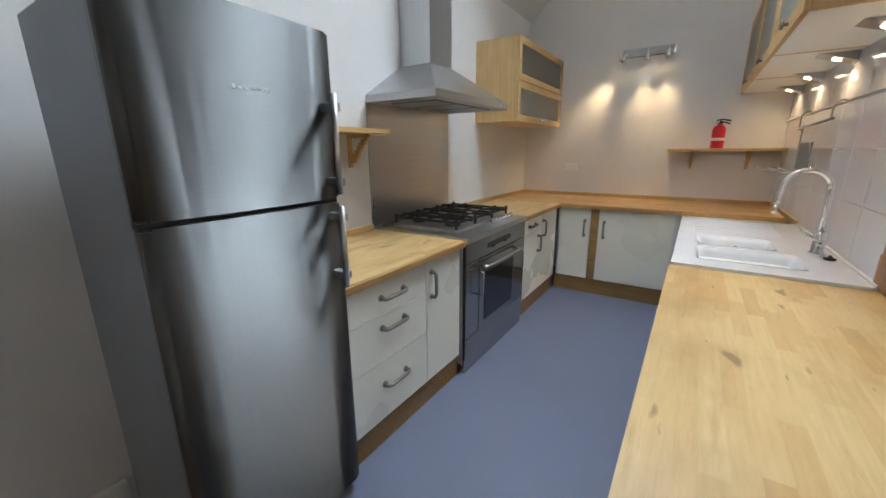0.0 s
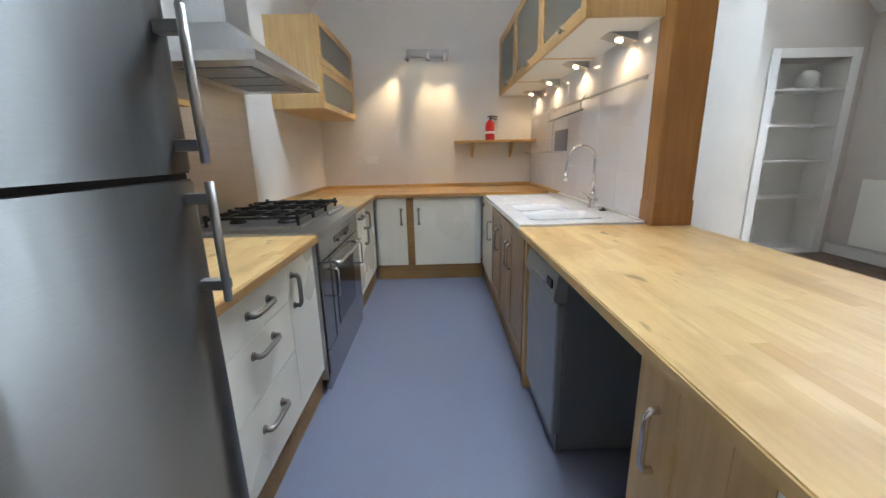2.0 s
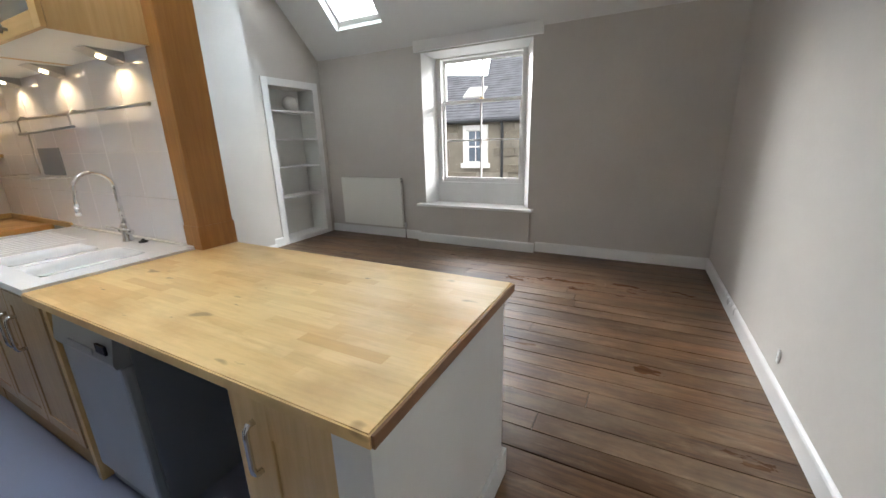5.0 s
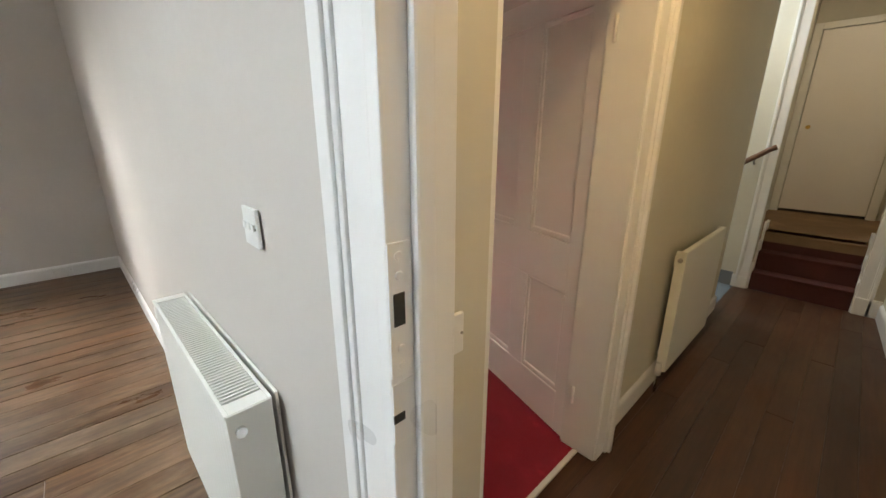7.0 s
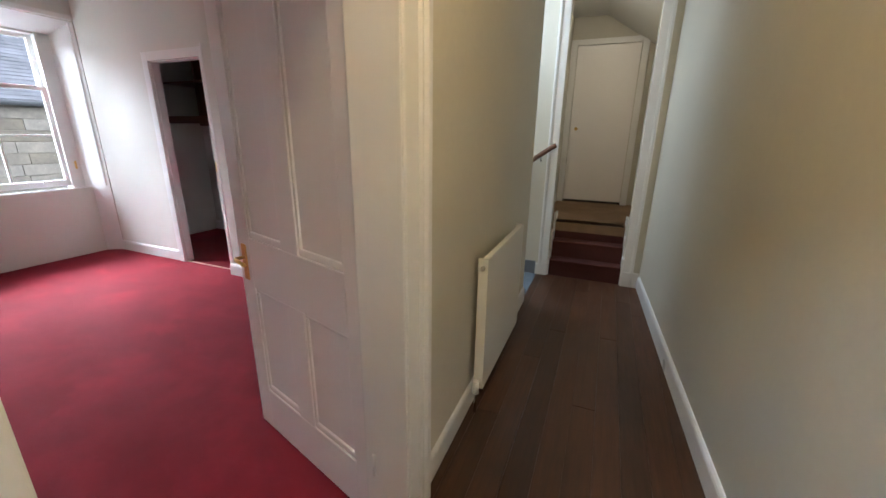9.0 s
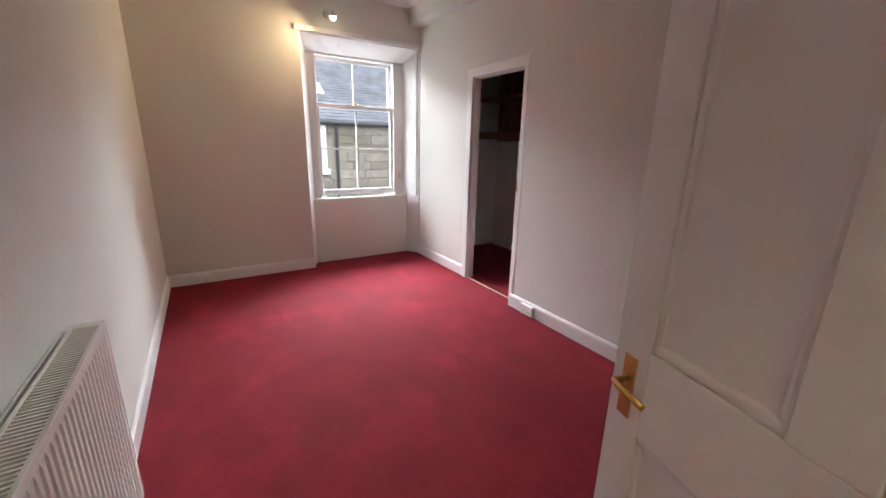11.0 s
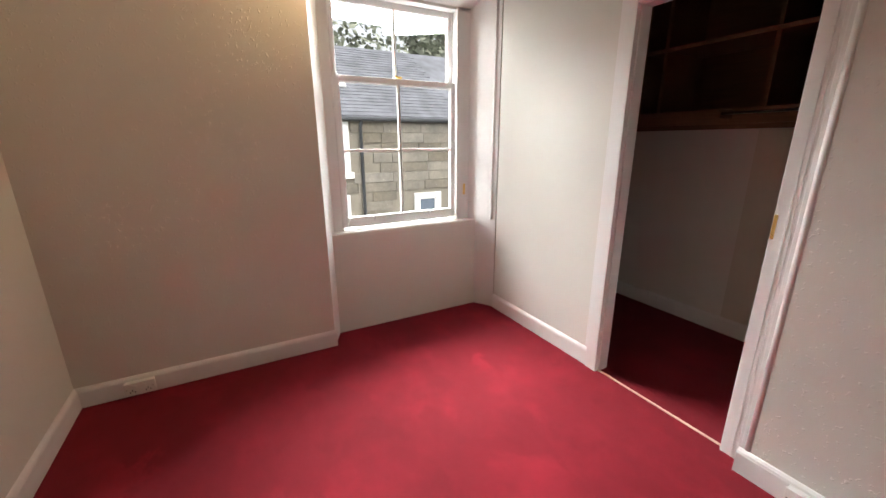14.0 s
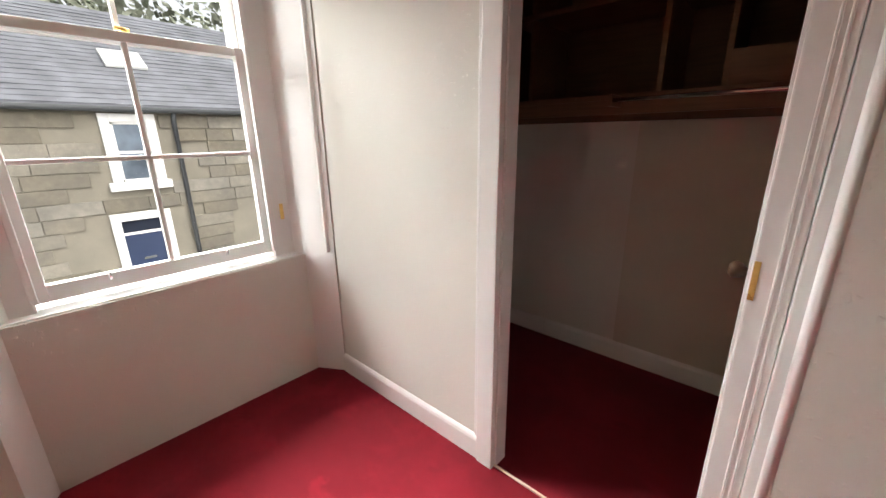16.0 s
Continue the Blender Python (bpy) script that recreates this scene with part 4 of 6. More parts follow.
# sink run, fronts looking -x
RX = 0.612
u = thing("base_cabinet", (0.9, 4.05, 0), "pale cream base unit with a narrow door", "cabinet", "kitchen base cabinets")
carcass_x(u, 3.72, 4.47, 1.27, RX, -1)
front_x(u, "cabinet_door", 3.74, 4.44, 0.155, 0.868, ((3.80, 0.56), (3.80, 0.72)), RX, -1, M_cream, M_chrome)
part("catch", box((RX - 0.012, 4.3, 0.79), (RX + 0.002, 4.33, 0.82), 0.002), M_pewter, u)
u = thing("base_cabinet", (0.9, 3.1, 0), "brown veneered sink unit with framed doors", "cabinet", "kitchen base cabinets")
carcass_x(u, 2.50, 3.70, 1.27, RX, -1)
for y0, y1, hy in ((2.50, 2.90, 2.86), (2.90, 3.30, 2.95), (3.30, 3.70, 3.36)):
    f = front_x(u, "cabinet_door", y0, y1, 0.155, 0.868, ((hy, 0.58), (hy, 0.74)), RX, -1, M_oak_door, M_chrome)
    for a, b in (((RX - 0.006, y0 + 0.004, 0.16), (RX, y0 + 0.05, 0.865)), ((RX - 0.006, y1 - 0.05, 0.16), (RX, y1 - 0.004, 0.865)), ((RX - 0.006, y0 + 0.05, 0.16), (RX, y1 - 0.05, 0.22)), ((RX - 0.006, y0 + 0.05, 0.80), (RX, y1 - 0.05, 0.865))):
        part("door_rail", box(a, b, 0.002), M_oak_door, f)
part("end_panel", box((RX + 0.0, 2.455, 0.0), (1.27, 2.495, 0.87), 0.002), M_beech_v, u, "pale beech end panel")
u = thing("base_cabinet", (0.9, 1.18, 0), "beech cupboard with an inset panel door under the peninsula", "cabinet", "kitchen base cabinets")
carcass_x(u, 0.965, 1.34, 1.36, RX + 0.02, -1, 0.12)
f = front_x(u, "cabinet_door", 0.968, 1.34, 0.12, 0.868, ((1.25, 0.60), (1.25, 0.755)), RX + 0.02, -1, M_beech_v, M_chrome)
for a, b in (((RX + 0.012, 0.97, 0.125), (RX + 0.02, 1.05, 0.862)), ((RX + 0.012, 1.19, 0.125), (RX + 0.02, 1.338, 0.862)), ((RX + 0.012, 1.05, 0.125), (RX + 0.02, 1.19, 0.2)), ((RX + 0.012, 1.05, 0.72), (RX + 0.02, 1.19, 0.862))):
    part("door_rail", box(a, b, 0.002), M_beech_v, f)

# low wall that carries the peninsula
lw = structure("wall_peninsula", add_box(box((0.615, 0.85, 0), (1.45, 0.962, 0.872), 0.004), (1.37, 0.962, 0), (1.45, 2.5, 0.872)), M_kitchen_wall, "white plastered low wall under the worktop")
sk = bmesh.new()
add_box(sk, (0.61, 0.832, 0), (1.466, 0.85, 0.13), 0.004)
add_box(sk, (1.45, 0.85, 0), (1.467, 2.5, 0.13), 0.004)
structure("baseboard_peninsula", sk, M_trim)
structure("corner_bead", add_box(box((0.608, 0.846, 0), (0.614, 0.95, 0.87), 0.001), (0.608, 0.8445, 0), (0.66, 0.849, 0.87), 0.001), M_white_stone, "painted metal corner bead")

# dishwasher
dw = thing("dishwasher", (0.9, 2.2, 0), "silver freestanding dishwasher with dark grey sides", "dishwasher")
part("body", box((0.66, 1.955, 0.02), (1.22, 2.44, 0.845), 0.004), M_grey_metal, dw, "dark grey painted case")
d = part("door", box((0.622, 1.957, 0.1), (0.662, 2.438, 0.71), 0.01), M_dw_front, dw, "silver door")
pn = bmesh.new()
add_extrude(pn, [(0.662, 0.715), (0.612, 0.715), (0.606, 0.735), (0.622, 0.83), (0.64, 0.842), (0.662, 0.842)], Matrix.Translation((0, 1.957, 0)) @ Matrix(((0, 1, 0, 0), (1, 0, 0, 0), (0, 0, 1, 0), (0, 0, 0, 1))), 0.481)
cp = part("control_panel", pn, M_dw_front, dw)
part("display", box((0.604, 1.99, 0.765), (0.613, 2.06, 0.80), 0.002, ), M_black_gloss, cp)
part("grip", box((0.604, 2.1, 0.74), (0.612, 2.3, 0.765), 0.003), M_dw_front, cp)
part("top", box((0.63, 1.955, 0.846), (1.22, 2.44, 0.862), 0.004), M_dw_front, dw)
part("kickplate", box((0.65, 1.96, 0.0), (0.67, 2.435, 0.095), 0.002), M_grey_metal, dw)
for y in (2.0, 2.4):
    part("button", tube([(0.63, y, 0.852), (0.622, y, 0.852)], 0.008), M_chrome, dw)

# sink and tap
sb = bmesh.new()
SX0, SX1, SY0, SY1, SZ = 0.592, 1.278, 2.562, 4.06, 0.922
bowls = [(0.69, 1.10, 2.70, 2.99), (0.69, 1.04, 3.06, 3.33)]
xs = sorted({SX0, SX1, *(v for b in bowls for v in b[:2])})
ys = sorted({SY0, SY1, *(v for b in bowls for v in b[2:])})
def inside(x, y):
    return any(b[0] < x < b[1] and b[2] < y < b[3] for b in bowls)
for xa, xb in zip(xs, xs[1:]):
    for ya, yb in zip(ys, ys[1:]):
        if not inside((xa + xb) / 2, (ya + yb) / 2):
            add_box(sb, (xa, ya, SZ - 0.03), (xb, yb, SZ))
bmesh.ops.remove_doubles(sb, verts=sb.verts, dist=1e-5)
sink = single("sink", sb, M_ceramic, "white ceramic one and a half bowl sink with drainer", "sink")
for x0, x1, y0, y1 in bowls:
    bb = bmesh.new()
    def ring(g, z, n=5, r=0.05):
        pts = []
        for cx, cy, a in ((x1 - g - r, y1 - g - r, 0), (x0 + g + r, y1 - g - r, 90), (x0 + g + r, y0 + g + r, 180), (x1 - g - r, y0 + g + r, 270)):
            for i in range(n + 1):
                t_ = radians(a + 90 * i / n)
                pts.append(bb.verts.new((cx + r * math.cos(t_), cy + r * math.sin(t_), z)))
        return pts
    rings = [ring(-0.006, SZ + 0.003, r=0.045), ring(0.004, SZ - 0.006), ring(0.012, SZ - 0.03), ring(0.025, SZ - 0.15), ring(0.06, SZ - 0.17)]
    for a, b in zip(rings, rings[1:]):
        for k in range(len(a)):
            f = bb.faces.new((a[k], a[(k + 1) % len(a)], b[(k + 1) % len(a)], b[k]))
            f.smooth = True
    bb.faces.new(rings[-1])
    bl = part("bowl", bb, M_ceramic, sink)
    part("waste", lathe([(0.03, 0), (0.035, 0.004), (0.0, 0.006)], Matrix.Translation(((x0 + x1) / 2, (y0 + y1) / 2, SZ - 0.171))), M_chrome, bl)
part("overflow", lathe([(0.014, 0), (0.014, 0.004)], Matrix.Translation((0.89, 3.314, SZ - 0.06)) @ Matrix.Rotation(radians(90), 4, "X")), M_black, sink)
rg = bmesh.new()
for i in range(9):
    add_box(rg, (0.68, 3.44 + i * 0.062, SZ), (1.12, 3.455 + i * 0.062, SZ + 0.003), 0.001)
part("drainer_ribs", rg, M_ceramic, sink)
part("sealant", box((1.262, 2.562, SZ), (1.283, 4.06, SZ + 0.008), 0.003), M_plastic, sink)
tp = thing("kitchen_tap", (1.19, 3.1, SZ), "tall chrome swan-neck mixer tap on the sink", "tap")
TX, TY = 1.19, 3.08
part("base", lathe([(0.032, 0), (0.03, 0.012), (0.024, 0.02), (0.024, 0.10), (0.018, 0.115)], Matrix.Translation((TX, TY, SZ))), M_chrome, tp)
part("spout", tube([(TX, TY, SZ + 0.1), (TX, TY, SZ + 0.32)] + arc((TX - 0.09, TY, SZ + 0.32), 0.09, 0, 165, 14, (1, 0, 0), (0, 0, 1)) + [(TX - 0.185, TY, SZ + 0.27), (TX - 0.188, TY, SZ + 0.22)], 0.0125, 14), M_chrome, tp)
part("nozzle", tube([(TX - 0.187, TY, SZ + 0.235), (TX - 0.19, TY, SZ + 0.19)], 0.015, 14), M_chrome, tp)
for s in (-1, 1):
    lv = part("valve", tube([(TX, TY, SZ + 0.065), (TX, TY + s * 0.055, SZ + 0.065)], 0.017, 12), M_chrome, tp)
    part("lever", tube([(TX, TY + s * 0.05, SZ + 0.065), (TX - 0.03, TY + s * 0.065, SZ + 0.085), (TX - 0.065, TY + s * 0.07, SZ + 0.1)], 0.006, 8), M_chrome, lv)
part("plug", lathe([(0.022, 0), (0.024, 0.008), (0.008, 0.014), (0.006, 0.022)], Matrix.Translation((1.22, 2.98, SZ))), M_black, tp, "black rubber plug")

# range cooker
ck = thing("range_cooker", (-0.8, 2.97, 0), "stainless steel range cooker with a black gas hob", "cooker")
CY0, CY1, CXF = 2.482, 3.455, -0.47
part("body", box((XW + 0.06, CY0, 0.09), (CXF - 0.03, CY1, 0.885), 0.003), M_steel_v, ck)
hp = part("hob_top", box((XW + 0.055, CY0 - 0.004, 0.885), (CXF + 0.012, CY1 + 0.004, 0.925), 0.006), M_steel_h, ck, "polished steel hob plate")
part("rear_lip", box((XW + 0.03, CY0, 0.885), (XW + 0.06, CY1, 0.95), 0.003), M_steel_h, hp)
part("hob_tray", box((-1.10, 2.56, 0.925), (-0.58, 3.36, 0.946), 0.005), M_steel_h, hp)
for bx, by, br_ in ((-0.98, 2.70, 0.036), (-0.70, 2.70, 0.045), (-0.84, 2.96, 0.062), (-0.98, 3.22, 0.045), (-0.70, 3.22, 0.036)):
    part("burner", lathe([(br_ * 1.25, 0), (br_ * 1.2, 0.01), (br_, 0.012), (br_, 0.022), (br_ * 0.6, 0.027)], Matrix.Translation((bx, by, 0.946))), M_black, hp, "black burner cap")
for ya, yb in ((2.575, 2.825), (2.835, 3.085), (3.095, 3.345)):
    g = bmesh.new()
    z = 0.99
    for p, q in (((-1.09, ya), (-0.59, ya)), ((-1.09, yb), (-0.59, yb)), ((-1.09, ya), (-1.09, yb)), ((-0.59, ya), (-0.59, yb)), ((-0.84, ya), (-0.84, yb)), ((-1.09, (ya + yb) / 2), (-0.59, (ya + yb) / 2))):
        add_box(g, (p[0] - 0.006, p[1] - 0.006, z - 0.008), (q[0] + 0.006, q[1] + 0.006, z + 0.006), 0.002)
    ym = (ya + yb) / 2
    for xa in (-0.98, -0.70):
        for dx, dy in ((1, 0), (-1, 0), (0, 1), (0, -1)):
            ex, ey = (0.12, 0) if dx else (0, 0.12)
            add_box(g, (xa + dx * 0.03 - 0.005, ym + dy * 0.03 - 0.005, z - 0.004), (xa + dx * (0.03 + ex) + 0.005, ym + dy * (0.03 + ey) + 0.005, z + 0.012), 0.002)
    for x_ in (-1.085, -0.595):
        for y_ in (ya, yb):
            add_box(g, (x_ - 0.007, y_ - 0.007, 0.944), (x_ + 0.007, y_ + 0.007, z), 0.002)
            add_box(g, (x_ - 0.009, y_ - 0.009, z), (x_ + 0.009, y_ + 0.009, z + 0.018), 0.003)
    part("pan_support", g, M_black, hp, "black cast iron pan support")
for i in range(7):
    part("knob", lathe([(0.017, 0), (0.017, 0.012), (0.012, 0.028), (0.006, 0.03)], Matrix.Translation((-0.552, 3.0 + i * 0.055, 0.93)) @ Matrix.Rotation(radians(25), 4, "Y"), 14), M_chrome, hp, "small steel hob knob")
fp = part("fascia", box((CXF - 0.03, CY0 + 0.004, 0.755), (CXF, CY1 - 0.004, 0.884), 0.003), M_cooker, ck)
part("display", box((CXF - 0.001, 2.78, 0.80), (CXF + 0.003, 3.16, 0.835), 0.001), M_black_gloss, fp, "dark control slots")
for y in (2.86, 3.06):
    part("button", tube([(CXF, y, 0.80), (CXF + 0.012, y, 0.80)], 0.01, 10), M_black, fp)
for y0, y1 in ((CY0 + 0.004, 2.66), (3.27, CY1 - 0.004)):
    part("side_door", box((CXF - 0.028, y0, 0.25), (CXF, y1, 0.75), 0.003), M_cooker, ck)
od = part("oven_door", box((CXF - 0.03, 2.664, 0.25), (CXF + 0.006, 3.266, 0.75), 0.004), M_cooker, ck, "steel oven door")
part("oven_window", box((CXF + 0.005, 2.73, 0.30), (CXF + 0.009, 3.20, 0.64), 0.001), M_black_gloss, od, "dark oven glass")
hd = tube([(CXF + 0.045, 2.64, 0.705), (CXF + 0.052, 2.70, 0.705), (CXF + 0.06, 2.965, 0.705), (CXF + 0.052, 3.23, 0.705), (CXF + 0.045, 3.29, 0.705)], 0.012, 12)
h_ = part("handle", hd, M_chrome, od, "curved steel oven handle")
for y in (2.69, 3.24):
    part("bracket", tube([(CXF, y, 0.705), (CXF + 0.05, y, 0.705)], 0.009, 8), M_chrome, h_)
for y in (2.63, 3.31):
    bm = tube([(CXF, y, 0.68), (CXF + 0.045, y, 0.68), (CXF + 0.05, y, 0.67), (CXF + 0.05, y, 0.53), (CXF + 0.045, y, 0.52), (CXF, y, 0.52)], 0.006, 8)
    part("towel_handle", bm, M_chrome, ck, "steel side handle")
part("storage_drawer", box((CXF - 0.03, CY0 + 0.004, 0.1), (CXF, CY1 - 0.004, 0.246), 0.003), M_cooker, ck)
# Black strip puts the gap's shade between drawer and doors as a solid.
part("drawer_gap", box((CXF - 0.028, CY0 + 0.006, 0.244), (CXF - 0.004, CY1 - 0.006, 0.252)), M_black, ck)
part("kickplate", box((CXF - 0.04, CY0 + 0.006, 0.0), (CXF - 0.01, CY1 - 0.006, 0.098), 0.002), M_cooker, ck, "steel plinth")
for y in (2.463, 3.462):
    part("side_trim", box((CXF - 0.05, y - 0.002, 0.08), (CXF - 0.012, y + 0.006, 0.87), 0.001), M_steel_v, ck)

# cooker hood and splashback
ch = thing("cooker_hood", (-0.9, 2.94, 1.73), "stainless steel chimney cooker hood on the wall", "cooker hood")
HY0, HY1, HXF, HZ = 2.44, 3.44, -0.65, 1.735
part("lip", box((XW + 0.002, HY0, HZ), (HXF, HY1, HZ + 0.045), 0.003), M_steel_h, ch)
cn = bmesh.new()
lo = [cn.verts.new(v) for v in ((XW + 0.002, HY0, HZ + 0.045), (HXF, HY0, HZ + 0.045), (HXF, HY1, HZ + 0.045), (XW + 0.002, HY1, HZ + 0.045))]
NY0, NY1, NX = 2.80, 3.08, -0.93
hi = [cn.verts.new(v) for v in ((XW + 0.002, NY0, 2.0), (NX, NY0, 2.0), (NX, NY1, 2.0), (XW + 0.002, NY1, 2.0))]
cn.faces.new(lo[::-1])
cn.faces.new(hi)
for k in range(4):
    cn.faces.new((lo[k], lo[(k + 1) % 4], hi[(k + 1) % 4], hi[k]))
part("canopy", cn, M_steel_h, ch)
part("chimney", box((XW + 0.002, NY0 + 0.004, 1.99), (NX - 0.004, NY1 - 0.004, 3.15), 0.002), M_steel_v, ch)
for k in range(3):
    y = HY0 + 0.13 + k * 0.25
    f = part("filter", box((XW + 0.1, y, HZ - 0.006), (HXF - 0.08, y + 0.23, HZ + 0.002), 0.002), M_grey_metal, ch, "grey mesh filter")
    for i in range(6):
        part("filter_slat", box((XW + 0.12, y + 0.018 + i * 0.034, HZ - 0.009), (HXF - 0.1, y + 0.028 + i * 0.034, HZ - 0.004)), M_steel_h, f)
for i in range(4):
    part("button", tube([(HXF - 0.002, 3.30 + i * 0.025, HZ + 0.022), (HXF + 0.004, 3.30 + i * 0.025, HZ + 0.022)], 0.006, 8), M_chrome, ch)
sb2 = thing("splashback", (XW + 0.003, 2.93, 0.93), "brushed steel splashback sheet screwed behind the hob", "splashback")
part("sheet", box((XW, 2.44, 0.93), (XW + 0.006, 3.42, 1.733), 0.002), M_steel_h, sb2)
for y in (2.465, 3.395):
    for z in (0.99, 1.7):
        part("screw", lathe([(0.006, 0), (0.0045, 0.002)], Matrix.Translation((XW + 0.006, y, z)) @ Matrix.Rotation(radians(90), 4, "Y"), 10), M_chrome, sb2)


def wooden_bracket(parent, at, out, drop, thick=0.022, along="x", s=1):
    """A shelf bracket with an upright, an arm and a slanted stay."""
    bm = bmesh.new()
    x, y, z = at
    def bx(a0, a1, z0, z1):
        if along == "x":
            add_box(bm, (x + s * a0, y - thick / 2, z0), (x + s * a1, y + thick / 2, z1), 0.002)
        else:
            add_box(bm, (x - thick / 2, y + s * a0, z0), (x + thick / 2, y + s * a1, z1), 0.002)
    bx(0, 0.022, z - drop, z)
    bx(0.022, out, z - 0.022, z)
    n = 7
    for i in range(n):
        f0, f1 = i / n, (i + 1) / n
        a = 0.02 + (out * 0.8 - 0.02) * f0
        b = 0.02 + (out * 0.8 - 0.02) * f1 + 0.018
        zl = z - drop * 0.85 + (drop * 0.85 - 0.02) * f0
        bx(a, b, zl, zl + drop / n + 0.006)
    return part("bracket", bm, M_beech_h, parent)


sh = thing("wall_shelf", (-1.1, 2.2, 1.5), "short beech wall shelf on a wooden bracket beside the fridge", "shelf")
part("board", box((XW, 1.75, 1.535), (-0.955, 2.40, 1.562), 0.003), M_beech_h, sh)
wooden_bracket(sh, (XW, 2.27, 1.535), 0.19, 0.2)
sh = thing("wall_shelf", (0.8, 5.1, 1.4), "long narrow beech wall shelf on two wooden brackets", "shelf")
part("board", box((0.37, 4.99, 1.412), (1.283, YN, 1.438), 0.003), M_beech_h, sh)
for x in (0.58, 1.03):
    wooden_bracket(sh, (x, YN, 1.412), 0.2, 0.17, along="y", s=-1)

# fire extinguisher
fe = thing("fire_extinguisher", (0.77, 5.09, 1.438), "small red fire extinguisher on a wall shelf", "fire extinguisher")
em = Matrix.Translation((0.77, 5.09, 1.438))
part("cylinder", lathe([(0.05, 0), (0.053, 0.006), (0.053, 0.17), (0.045, 0.195), (0.025, 0.21), (0.02, 0.222)], em), M_red, fe)
part("label", lathe([(0.0535, 0.07), (0.0538, 0.071), (0.0538, 0.094), (0.0535, 0.095)], em), M_plastic, fe, "pale printed label band")
part("valve", lathe([(0.018, 0.22), (0.018, 0.245), (0.012, 0.25)], em), M_black, fe)
part("lever", tube([(0.74, 5.09, 1.69), (0.78, 5.085, 1.70), (0.85, 5.07, 1.685)], 0.007, 8), M_black, fe)
part("carry_handle", tube([(0.76, 5.09, 1.675), (0.81, 5.08, 1.672), (0.845, 5.07, 1.655)], 0.006, 8), M_black, fe)
part("gauge", lathe([(0.014, 0), (0.014, 0.01)], Matrix.Translation((0.75, 5.07, 1.675)) @ Matrix.Rotation(radians(90), 4, "X"), 12), M_chrome, fe)

# wall cabinet beside the hood
wc = thing("wall_cabinet", (-0.98, 4.55, 1.69), "beech wall cabinet with two frosted glass flaps", "cabinet")
GX = -0.785
for nm_, a, b in (("side_panel", (XW, 3.915, 1.69), (GX, 3.935, 2.39)), ("side_panel", (XW, 5.17, 1.69), (GX, 5.19, 2.39)), ("base_panel", (XW, 3.935, 1.69), (GX, 5.17, 1.71)), ("top_panel", (XW, 3.935, 2.37), (GX, 5.17, 2.39)), ("back_panel", (XW, 3.935, 1.71), (XW + 0.01, 5.17, 2.37))):
    part(nm_, box(a, b, 0.001), M_beech_v, wc)
for z0, z1 in ((1.692, 2.03), (2.036, 2.388)):
    d = bmesh.new()
    w_ = 0.055
    for a, b in (((3.917, z0), (3.917 + w_, z1)), ((5.188 - w_, z0), (5.188, z1)), ((3.917 + w_, z0), (5.188 - w_, z0 + w_)), ((3.917 + w_, z1 - w_), (5.188 - w_, z1))):
        add_box(d, (GX + 0.001, a[0], a[1]), (GX + 0.021, b[0], b[1]), 0.002)
    d = part("flap_door", d, M_beech_h, wc, "beech framed flap")
    part("pane", box((GX + 0.008, 3.96, z0 + 0.04), (GX + 0.013, 5.145, z1 - 0.04)), M_frost, d, "frosted glass")
    if z0 < 1.8:
        for y in (4.50, 4.58):
            part("knob", lathe([(0.006, 0), (0.006, 0.012), (0.014, 0.016), (0.012, 0.026)], Matrix.Translation((GX + 0.02, y, 1.72)) @ Matrix.Rotation(radians(90), 4, "Y"), 12), M_chrome, d)

# spotlight bar
sp = thing("spotlight_bar", (0.085, 5.2, 2.38), "chrome wall bar with three lit spotlights", "light")
part("bar", box((-0.16, YN - 0.03, 2.345), (0.325, YN, 2.435), 0.01), M_chrome, sp)
for x, tx, watts in ((-0.13, -0.95, 17), (0.085, 0.05, 12), (0.27, 0.33, 12)):
    aim = Vector((tx, YN - 0.02, 1.0)) - Vector((x, YN - 0.12, 2.335))
    q = Vector((0, 0, -1)).rotation_difference(aim).to_matrix().to_4x4()
    m = Matrix.Translation((x, YN - 0.12, 2.335)) @ q
    hd = part("lamp_head", lathe([(0.012, 0.045), (0.022, 0.03), (0.03, -0.01), (0.034, -0.045), (0.03, -0.045), (0.028, -0.03)], m, 18), M_chrome, sp)
    part("arm", tube([(x, YN - 0.02, 2.39), (x, YN - 0.08, 2.40), (x, YN - 0.12, 2.375)], 0.008, 8), M_chrome, sp)
    part("bulb", lathe([(0.0, -0.037), (0.027, -0.036), (0.024, -0.034)], m, 16), M_bulb, hd, "glowing bulb face")
    lamp("spot_light", "SPOT", watts, Matrix.Translation((x, YN - 0.12, 2.335)) @ q @ Matrix.Translation((0, 0, -0.055)), (1, 0.72, 0.4), cone=56, blend=1.0, radius=0.025)

